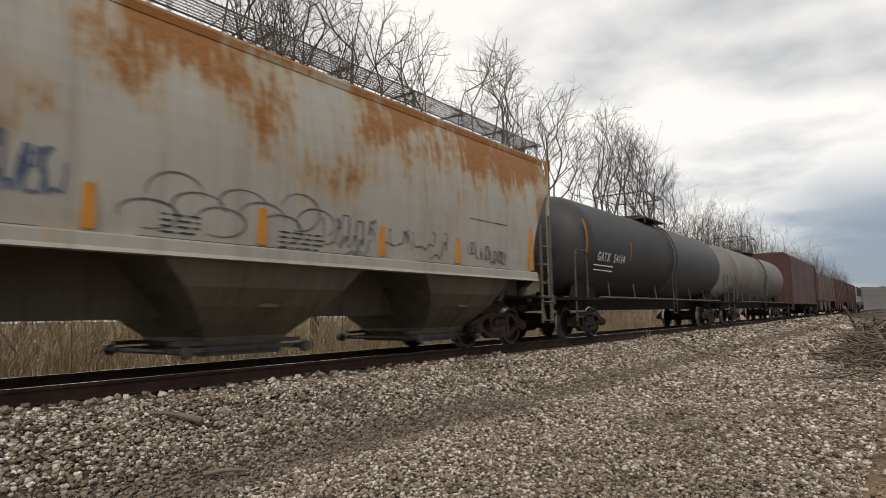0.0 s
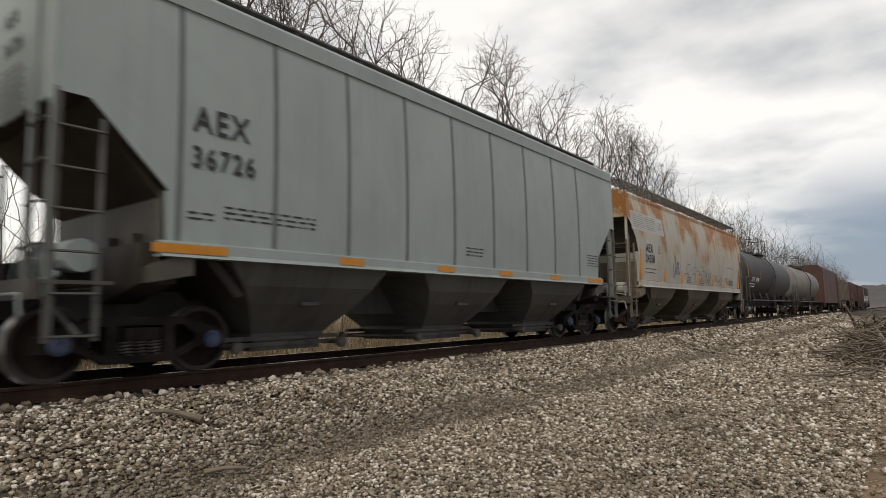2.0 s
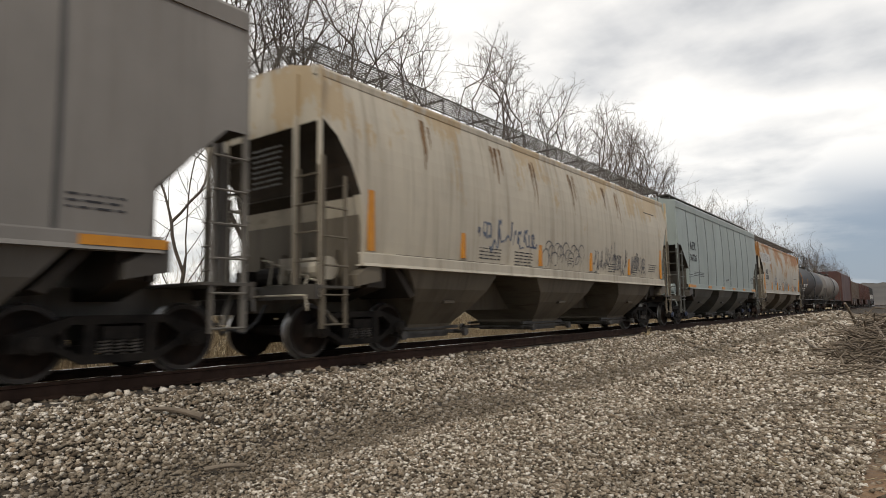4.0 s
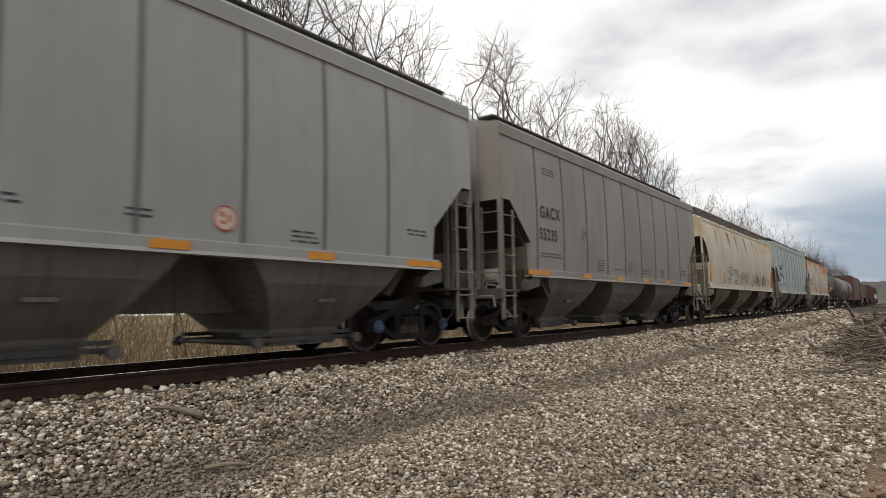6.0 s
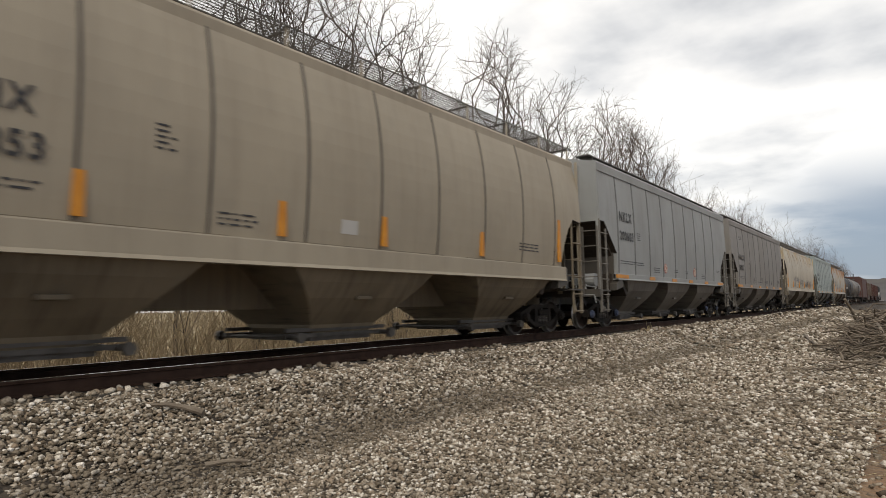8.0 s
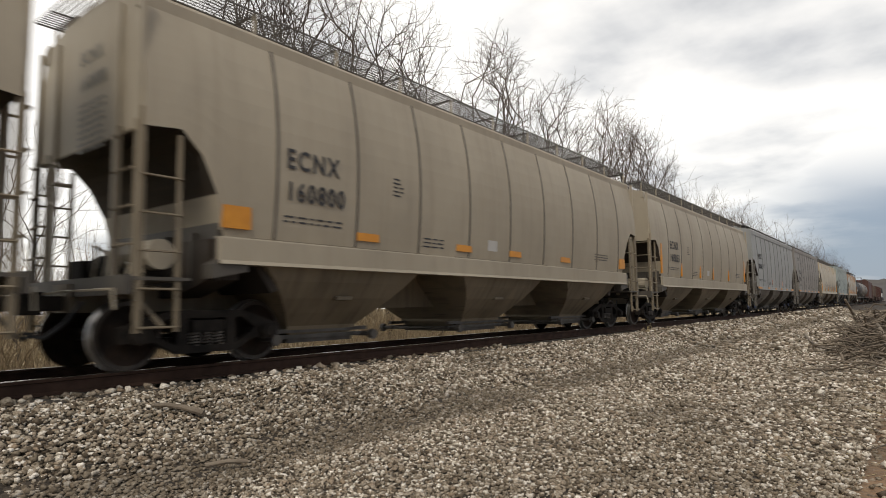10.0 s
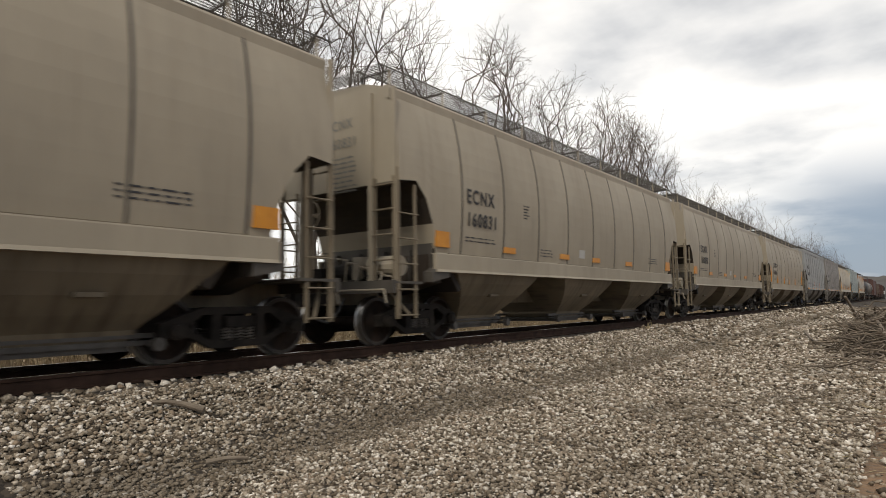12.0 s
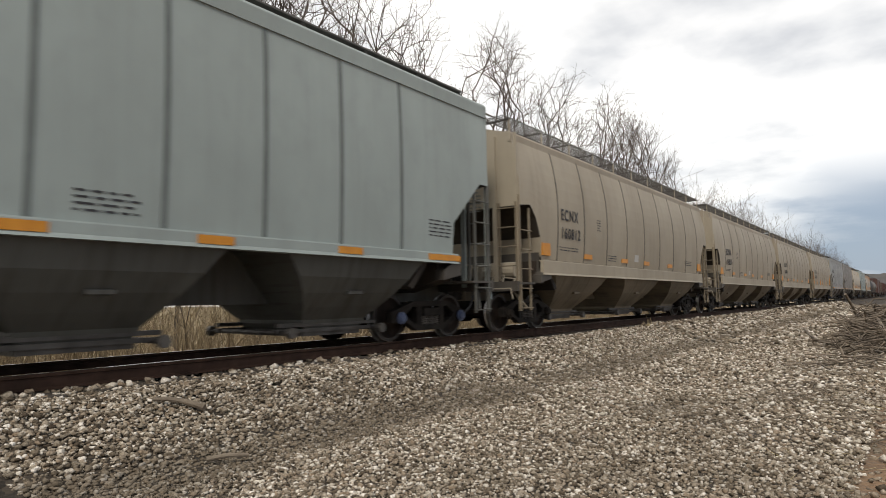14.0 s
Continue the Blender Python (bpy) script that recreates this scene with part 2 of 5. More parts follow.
M["gate"] = surface("galvanised_gate_steel", (0.055, 0.05, 0.045), (0.11, 0.102, 0.093), 4, 0.6, 0.3, 0.2)
M["grate"] = surface("galvanised_grating", (0.075, 0.07, 0.064), (0.13, 0.122, 0.112), 4, 0.6, 0.4, 0.1)
M["brush"] = surface("dry_brown_stalks", (0.16, 0.115, 0.07), (0.38, 0.295, 0.18), 0.7, 0.9, 0, 0, 10, random_tone=0.35, island=True)
M["straw"] = surface("straw_grass", (0.30, 0.24, 0.13), (0.42, 0.34, 0.19), 0.6, 0.9, 0, 0, 10, random_tone=0.3, island=True)
M["deadwood"] = surface("weathered_dead_wood", (0.085, 0.064, 0.047), (0.24, 0.195, 0.145), 4, 0.9, 0, 0.5, 40, (1, 1, 1), random_tone=0.35, island=True)
M["hill"] = surface("far_winter_woods", (0.055, 0.05, 0.047), (0.095, 0.082, 0.072), 0.03, 1.0, 0, 0, 0.4)
M["drip"] = surface("brown_rust_run", (0.10, 0.055, 0.025), (0.24, 0.145, 0.07), 5, 0.8, 0, 0.2, 30, (1, 2, 0.5))
M["spray"] = surface("faded_dark_spray_paint", (0.06, 0.06, 0.066), (0.15, 0.148, 0.15), 3, 0.6, 0, 0)
M["spray_blue"] = surface("faded_blue_spray_paint", (0.05, 0.07, 0.13), (0.15, 0.18, 0.23), 3, 0.6, 0, 0)
# End paint: shade behind the ladders put into the colour, with dirt streaks.
M["shaded_end"] = car_paint("shaded_end_paint", (0.085, 0.075, 0.062), (0.055, 0.048, 0.04), amount=0.4, streak=(0.03, 0.025, 0.02))
# Lower paints: dirt, plus the shade under the cars in the base colour.
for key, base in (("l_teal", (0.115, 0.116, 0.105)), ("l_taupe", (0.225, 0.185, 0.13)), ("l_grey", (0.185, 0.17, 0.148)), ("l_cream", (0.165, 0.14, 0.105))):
    M[key] = car_paint("grimy_shaded_hopper_paint_" + key[2:], base, tuple(c * 0.7 for c in base), amount=0.6, streak=(0.04, 0.03, 0.022), shine=0.2)


def ground_material():
    """Stone fines by the track with gap shade in their colour, dry grass beyond it, ochre earth on the near side."""
    m, nt, p, N, L = nodes_of("trackside_ground")
    co, sep = N("ShaderNodeTexCoord"), N("ShaderNodeSeparateXYZ")
    L(co.outputs["Object"], sep.inputs[0])

    def tex(scale, detail=5):
        n = N("ShaderNodeTexNoise")
        n.inputs["Scale"].default_value, n.inputs["Detail"].default_value = scale, detail
        L(co.outputs["Object"], n.inputs["Vector"])
        return n.outputs["Fac"]

    def colour(src, a, b):
        r = ramp_of(nt, [(0.3, a), (0.7, b)])
        L(src, r.inputs[0])
        return r.outputs["Color"]

    def edge(lo, hi, wobble):
        add, mr = N("ShaderNodeMath"), N("ShaderNodeMapRange")
        add.operation = "MULTIPLY_ADD"
        add.inputs[1].default_value = wobble
        L(tex(0.9, 6), add.inputs[0]); L(sep.outputs["X"], add.inputs[2]); L(add.outputs[0], mr.inputs["Value"])
        mr.inputs["From Min"].default_value, mr.inputs["From Max"].default_value = lo + wobble / 2, hi + wobble / 2
        return mr.outputs[0]

    def mix(fac, a, b):
        x = N("ShaderNodeMix"); x.data_type = "RGBA"
        L(fac, x.inputs["Factor"]); L(a, x.inputs["A"]); L(b, x.inputs["B"])
        return x.outputs["Result"]

    pebble = N("ShaderNodeTexVoronoi")
    pebble.inputs["Scale"].default_value = 19.0
    L(co.outputs["Object"], pebble.inputs["Vector"])
    # near-black, so the shade in the gaps between stones is in this colour
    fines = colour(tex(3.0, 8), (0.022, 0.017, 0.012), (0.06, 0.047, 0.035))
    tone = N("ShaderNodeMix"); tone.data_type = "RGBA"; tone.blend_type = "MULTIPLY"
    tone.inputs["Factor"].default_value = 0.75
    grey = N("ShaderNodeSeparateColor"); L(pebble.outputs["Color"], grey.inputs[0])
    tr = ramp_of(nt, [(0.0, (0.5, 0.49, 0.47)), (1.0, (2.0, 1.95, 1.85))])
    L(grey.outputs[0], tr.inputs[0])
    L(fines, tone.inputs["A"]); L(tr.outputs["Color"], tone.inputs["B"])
    grass = colour(tex(0.8, 7), (0.17, 0.125, 0.065), (0.30, 0.235, 0.125))
    earth = colour(tex(2.2, 7), (0.19, 0.105, 0.055), (0.31, 0.20, 0.115))
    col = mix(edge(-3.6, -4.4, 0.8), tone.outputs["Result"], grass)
    col = mix(edge(7.75, 8.5, 1.0), col, earth)
    L(col, p.inputs["Base Color"])
    p.inputs["Roughness"].default_value = 0.95
    bp = N("ShaderNodeBump")
    bp.inputs["Strength"].default_value, bp.inputs["Distance"].default_value = 0.9, 0.03
    bp.invert = True
    L(pebble.outputs["Distance"], bp.inputs["Height"]); L(bp.outputs[0], p.inputs["Normal"])
    return m


M["ground"] = ground_material()
M["faint"] = surface("worn_grey_stencil", (0.12, 0.12, 0.115), (0.2, 0.2, 0.19), 5, 0.6, 0, 0)
M["blue_cap"] = surface("blue_bearing_paint", (0.03, 0.045, 0.1), (0.06, 0.08, 0.14), 6, 0.5, 0, 0.1)
M["old_orange"] = surface("faded_reflective_sheet", (0.22, 0.10, 0.02), (0.32, 0.15, 0.03), 6, 0.6, 0, 0.05)
M["panel"] = surface("pale_grey_patch_paint", (0.40, 0.39, 0.37), (0.48, 0.47, 0.45), 2, 0.6, 0, 0.05)
M["sign_beige"] = surface("faded_beige_sign_paint", (0.46, 0.38, 0.30), (0.54, 0.46, 0.38), 4, 0.6, 0, 0.05)
M["red"] = surface("faded_red_paint", (0.35, 0.05, 0.035), (0.42, 0.08, 0.06), 4, 0.6, 0, 0.05)
for key, base in (("seam_teal", (0.13, 0.15, 0.145)), ("seam_grey", (0.10, 0.097, 0.092)), ("seam_grey2", (0.125, 0.125, 0.12)), ("seam_rust", (0.2, 0.17, 0.14)), ("seam_tan", (0.2, 0.18, 0.14))):
    M[key] = surface("grimed_" + key, base, tuple(c * 0.75 for c in base), 3, 0.7, 0, 0.1)
# Shade of the car's underside put into the colour, with dirt streaks.
M["under"] = car_paint("shaded_underbody", (0.05, 0.042, 0.034), (0.03, 0.025, 0.021), amount=0.4, shine=0.15)


def stone_material():
    """Limestone in greys, buff and rust-brown, dustier in patches and along the foot of the slope."""
    m, nt, p, N, L = nodes_of("limestone_ballast")
    co, geo, sep = N("ShaderNodeTexCoord"), N("ShaderNodeNewGeometry"), N("ShaderNodeSeparateXYZ")
    L(co.outputs["Object"], sep.inputs[0])
    r = ramp_of(nt, [(0.0, (0.07, 0.052, 0.036)), (0.25, (0.20, 0.162, 0.118)), (0.45, (0.40, 0.345, 0.272)), (0.66, (0.28, 0.212, 0.148)), (0.84, (0.62, 0.56, 0.47)), (1.0, (0.86, 0.80, 0.72))])
    L(geo.outputs["Random Per Island"], r.inputs[0])

    def tex(scale, detail=5):
        n = N("ShaderNodeTexNoise")
        n.inputs["Scale"].default_value, n.inputs["Detail"].default_value = scale, detail
        L(co.outputs["Object"], n.inputs["Vector"])
        return n.outputs["Fac"]

    fine, broad = tex(55.0, 4), tex(0.55, 6)
    fr = ramp_of(nt, [(0.3, (0.62, 0.60, 0.57)), (0.7, (1.25, 1.25, 1.25))])
    L(fine, fr.inputs[0])
    mul = N("ShaderNodeMix"); mul.data_type = "RGBA"; mul.blend_type = "MULTIPLY"; mul.inputs["Factor"].default_value = 1.0
    L(r.outputs["Color"], mul.inputs["A"]); L(fr.outputs["Color"], mul.inputs["B"])
    # dirt: a strip at the foot of the slope, and loose patches
    off, ab, mr = N("ShaderNodeMath"), N("ShaderNodeMath"), N("ShaderNodeMapRange")
    off.operation, ab.operation = "SUBTRACT", "ABSOLUTE"
    off.inputs[1].default_value = 3.4
    L(sep.outputs["X"], off.inputs[0]); L(off.outputs[0], ab.inputs[0]); L(ab.outputs[0], mr.inputs["Value"])
    mr.inputs["From Min"].default_value, mr.inputs["From Max"].default_value = 0.1, 0.65
    mr.inputs["To Min"].default_value, mr.inputs["To Max"].default_value = 0.27, 0.0
    add = N("ShaderNodeMath"); add.operation = "ADD"
    L(mr.outputs[0], add.inputs[0]); L(broad, add.inputs[1])
    dr = ramp_of(nt, [(0.52, (0, 0, 0)), (0.72, (0.7, 0.7, 0.7))])
    L(add.outputs[0], dr.inputs[0])
    mx = N("ShaderNodeMix"); mx.data_type = "RGBA"
    L(dr.outputs["Color"], mx.inputs["Factor"]); L(mul.outputs["Result"], mx.inputs["A"])
    mx.inputs["B"].default_value = (0.15, 0.12, 0.086, 1)
    L(mx.outputs["Result"], p.inputs["Base Color"])
    p.inputs["Roughness"].default_value = 0.9
    p.inputs["Specular IOR Level"].default_value = 0.25
    bp = N("ShaderNodeBump")
    bp.inputs["Strength"].default_value, bp.inputs["Distance"].default_value = 0.5, 0.01
    L(fine, bp.inputs["Height"]); L(bp.outputs[0], p.inputs["Normal"])
    return m


M["stone"] = stone_material()


# ---- mesh helpers ----
def part(name, bm, material, parent=None, label="", smooth=False):
    me = bpy.data.meshes.new(name)
    bm.to_mesh(me)
    bm.free()
    for mt in (material if isinstance(material, (list, tuple)) else [material]):
        me.materials.append(mt)
    if smooth:
        for f in me.polygons:
            f.use_smooth = True
    ob = new(name, me)
    if parent is not None:
        ob.parent = parent
    if label:
        ob["label"] = label
    return ob


def box(bm, x0, x1, y0, y1, z0, z1, mat=0):
    v = [bm.verts.new((x, y, z)) for x in (x0, x1) for y in (y0, y1) for z in (z0, z1)]
    for q in ((0, 1, 3, 2), (4, 6, 7, 5), (0, 4, 5, 1), (2, 3, 7, 6), (0, 2, 6, 4), (1, 5, 7, 3)):
        bm.faces.new([v[k] for k in q]).material_index = mat


def tube(bm, a, b, r0, r1=None, n=6, caps=True):
    a, b = Vector(a), Vector(b)
    d = (b - a).normalized()
    u = d.orthogonal().normalized()
    w = d.cross(u)
    r1 = r0 if r1 is None else r1
    ra, rb = [], []
    for k in range(n):
        c = math.cos(math.tau * k / n) * u + math.sin(math.tau * k / n) * w
        ra.append(bm.verts.new(a + c * r0)); rb.append(bm.verts.new(b + c * r1))
    for k in range(n):
        bm.faces.new((ra[k], ra[(k + 1) % n], rb[(k + 1) % n], rb[k]))
    if caps:
        bm.faces.new(ra[::-1]); bm.faces.new(rb)


def path(bm, pts, r, n=6):
    for a, b in zip(pts, pts[1:]):
        tube(bm, a, b, r, r, n)


def extrude(bm, poly, axis, lo, hi, mat=0):
    """A closed outline in the two other axes, drawn out along axis (0, 1 or 2) from lo to hi."""
    def at(p, k):
        c = list(p)
        c.insert(axis, k)
        return bm.verts.new(c)
    A, B = [at(p, lo) for p in poly], [at(p, hi) for p in poly]
    n = len(poly)
    for k in range(n):
        bm.faces.new((A[k], A[(k + 1) % n], B[(k + 1) % n], B[k])).material_index = mat
    bm.faces.new(A[::-1]).material_index = mat
    bm.faces.new(B).material_index = mat
    return A, B


def lathe(bm, prof, n=28, mats=None):
    """prof: (x, r) pairs round the X axis."""
    rings = []
    for x, r in prof:
        rings.append([bm.verts.new((x, r * math.cos(math.tau * k / n), r * math.sin(math.tau * k / n))) for k in range(n)])
    for i, (a, b) in enumerate(zip(rings, rings[1:])):
        for k in range(n):
            f = bm.faces.new((a[k], b[k], b[(k + 1) % n], a[(k + 1) % n]))
            if mats:
                f.material_index = mats[i]
    bm.faces.new(rings[0]); bm.faces.new(rings[-1][::-1])


def fixed(bm):
    bmesh.ops.recalc_face_normals(bm, faces=bm.faces)
    return bm


# ---- ground ----
def ground_z(x):
    xs = (-400, -60, -16, -9, -5.5, -3.4, -2.3, -1.2, 1.2, 1.75, 3.1, 3.5, 6.5, 8.6, 10.5, 16, 60, 400)
    zs = (-0.6, -1.5, -1.8, -1.5, -1.1, -0.75, -0.28, -0.235, -0.235, -0.26, -0.66, -0.72, -0.74, -0.78, -0.85, -0.9, -1.4, -1.0)
    return float(np.interp(x, xs, zs))


def bumpy(x, y):
    k = 1.0 if abs(x) > 1.9 else 0.0
    return ground_z(x) + k * (0.05 * noise.noise((x * 0.5, y * 0.35, 3.0)) + 0.02 * noise.noise((x * 1.7, y * 1.3, 9.0)))


def build_ground():
    bm = bmesh.new()
    xs = sorted(set([-400, -200, -100, -60, -40, -30] + [-24 + 2 * k for k in range(10)] + [-5.2 + 0.4 * k for k in range(40)] + [12, 14, 17, 22, 30, 45, 70, 110, 200, 400]))
    ys = sorted(set([-300, -150, -80, -40, -25, -15] + [-10 + 0.8 * k for k in range(70)] + [48 + 4 * k for k in range(20)] + [140, 170, 220, 300, 400, 600, 900, 1400, 2200]))
    grid = [[bm.verts.new((x, y, bumpy(x, y))) for y in ys] for x in xs]
    for a, b in zip(grid, grid[1:]):
        for k in range(len(ys) - 1):
            bm.faces.new((a[k], b[k], b[k + 1], a[k + 1]))
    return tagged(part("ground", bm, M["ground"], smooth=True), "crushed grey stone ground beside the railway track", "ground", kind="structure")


def scatter_mesh(name, base_v, base_f, pos, scl, rng, material, flat=1.0):
    """Many small closed pieces in one mesh: each a turned, stretched copy of one rough form."""
    n, nv, nf = len(pos), len(base_v), len(base_f)
    q = rng.normal(size=(n, 4)); q /= np.linalg.norm(q, axis=1)[:, None]
    w, x, y, z = q.T
    R = np.stack([1 - 2 * (y * y + z * z), 2 * (x * y - z * w), 2 * (x * z + y * w),
                  2 * (x * y + z * w), 1 - 2 * (x * x + z * z), 2 * (y * z - x * w),
                  2 * (x * z - y * w), 2 * (y * z + x * w), 1 - 2 * (x * x + y * y)], axis=1).reshape(n, 3, 3)
    v = base_v[None] * (1 + 0.24 * rng.normal(size=(n, nv, 3)).clip(-1.6, 1.6)) * rng.uniform(0.6, 1.35, size=(n, 1, 3))
    v = np.einsum("nij,nvj->nvi", R, v) * scl[:, None, None]
    v[:, :, 2] *= flat
    v = (v + pos[:, None, :]).reshape(-1, 3).astype(np.float32)
    f = (base_f[None] + (np.arange(n) * nv)[:, None, None]).reshape(-1, 3).astype(np.int32)
    me = bpy.data.meshes.new(name)
    me.vertices.add(len(v)); me.vertices.foreach_set("co", v.ravel())
    me.loops.add(f.size); me.loops.foreach_set("vertex_index", f.ravel())
    me.polygons.add(len(f)); me.polygons.foreach_set("loop_start", np.arange(0, f.size, 3, dtype=np.int32))
    me.update(calc_edges=True)
    me.materials.append(material)
    return new(name, me)


def rough_form():
    bm = bmesh.new()
    bmesh.ops.create_cube(bm, size=0.72)
    bmesh.ops.triangulate(bm, faces=bm.faces)
    v = np.array([p.co[:] for p in bm.verts]); f = np.array([[p.index for p in q.verts] for q in bm.faces])
    bm.free()
    return v, f


def build_ballast():
    rng = np.random.default_rng(5)
    bv, bf = rough_form()
    px, ps = [], []

    def lay(x0, x1, y0, y1, step, size):
        n = int((x1 - x0) * (y1 - y0) / (step * step))
        x, y = rng.uniform(x0, x1, n), rng.uniform(y0, y1, n)
        s = size * rng.uniform(0.55, 1.6, n)
        z = np.array([bumpy(a, b) for a, b in zip(x, y)]) + s * rng.uniform(-0.3, 0.6, n)
        px.append(np.stack([x, y, z], 1)); ps.append(s)

    lay(-1.3, 1.2, -0.5, 12.0, 0.07, 0.07)
    lay(1.2, 3.3, 1.7, 9.0, 0.0265, 0.037)
    lay(1.2, 3.3, 9.0, 20.0, 0.037, 0.045)
    lay(1.1, 3.3, 20.0, 45.0, 0.08, 0.08)
    lay(3.3, 8.05, 1.2, 7.0, 0.0225, 0.029)
    lay(3.3, 8.05, 7.0, 11.0, 0.03, 0.036)
    lay(8.05, 8.7, 2.0, 20.0, 0.1, 0.045)
    lay(3.3, 8.05, 11.0, 20.0, 0.044, 0.049)
    lay(3.3, 8.2, 20.0, 45.0, 0.095, 0.09)
    lay(1.1, 7.8, 45.0, 90.0, 0.19, 0.16)
    pos, scl = np.concatenate(px), np.concatenate(ps)
    keep = ~((np.abs(pos[:, 0]) < 0.86) & (np.abs(pos[:, 0]) > 0.64)) & (pos[:, 1] > 4.9 - 0.77 * (8.4 - pos[:, 0]))
    ob = scatter_mesh("ballast", bv, bf, pos[keep], scl[keep], rng, M["stone"], 0.7)
    tagged(ob, "loose angular grey limestone ballast along the track", "ballast", kind="stuff")


# ---- track ----
def build_track():
    for side in (0.76, -0.76):
        root = new("rail")
        tagged(root, "brown steel rail with a polished running surface", "rail", "rails of the track", "structure")
        bm = bmesh.new()
        prof = [(-0.075, -0.19), (0.075, -0.19), (0.075, -0.175), (0.012, -0.155), (0.012, -0.05), (0.036, -0.04), (0.036, -0.006), (-0.036, -0.006), (-0.036, -0.04), (-0.012, -0.05), (-0.012, -0.155), (-0.075, -0.175)]
        extrude(bm, [(side + a, b) for a, b in prof], 1, -60, 420)
        part("rail_web", fixed(bm), M["rail"], root)
        bm = bmesh.new()
        extrude(bm, [(side - 0.034, -0.0065), (side + 0.034, -0.0065), (side + 0.028, 0.0), (side - 0.028, 0.0)], 1, -60, 420)
        part("rail_head", fixed(bm), M["rail_head"], root, "bright worn top of the rail")
    bm = bmesh.new()
    box(bm, -1.3, 1.3, -0.115, 0.115, -0.36, -0.2)
    bmesh.ops.bevel(bm, geom=bm.edges[:], offset=0.012, segments=1, affect="EDGES")
    tie0 = tagged(part("sleeper", bm, M["tie"]), "dark weathered timber sleeper bedded in ballast", "sleeper", "sleepers of the track")
    tie0.location = (0, -8.0, 0)
    for k in range(1, 110):
        copy_thing(tie0, pose(random.uniform(-0.03, 0.03), -8.0 + 0.53 * k, 0, 0, 0, random.uniform(-0.6, 0.6)))


# ---- trains: shared parts ----
WR = 0.43   # wheel radius
WB = 1.82   # wheelbase
WHEELSETS = []


def wheelset_mesh():
    bm = bmesh.new()
    for s in (1, -1):
        pr = [(0.69, 0.05), (0.69, 0.12), (0.715, 0.14), (0.70, WR - 0.07), (0.68, WR - 0.05), (0.68, WR + 0.02), (0.71, WR + 0.025), (0.725, WR), (0.825, WR - 0.004), (0.825, WR - 0.06), (0.79, WR - 0.075), (0.765, WR - 0.16), (0.80, 0.15), (0.83, 0.13), (0.83, 0.06)]
        lathe(bm, [(s * x, r) for x, r in pr], 32, [0, 0, 0, 0, 0, 0, 1, 1, 2, 0, 0, 0, 0, 0])
    lathe(bm, [(-1.0, 0.075), (-0.84, 0.085), (0.84, 0.085), (1.0, 0.075)], 12)
    for s in (1, -1):
        for k in range(3):
            a = math.tau * k / 3
            box(bm, s * 0.995, s * 1.01, 0.045 * math.cos(a) - 0.012, 0.045 * math.cos(a) + 0.012, 0.045 * math.sin(a) - 0.012, 0.045 * math.sin(a) + 0.012)
    fixed(bm)
    me = bpy.data.meshes.new("wheelset")
    bm.to_mesh(me); bm.free()
    me.materials.append(M["wheel"]); me.materials.append(M["tread"]); me.materials.append(M["rim"])
    for f in me.polygons:
        f.use_smooth = f.material_index == 0
    return me


WHEELSET = None


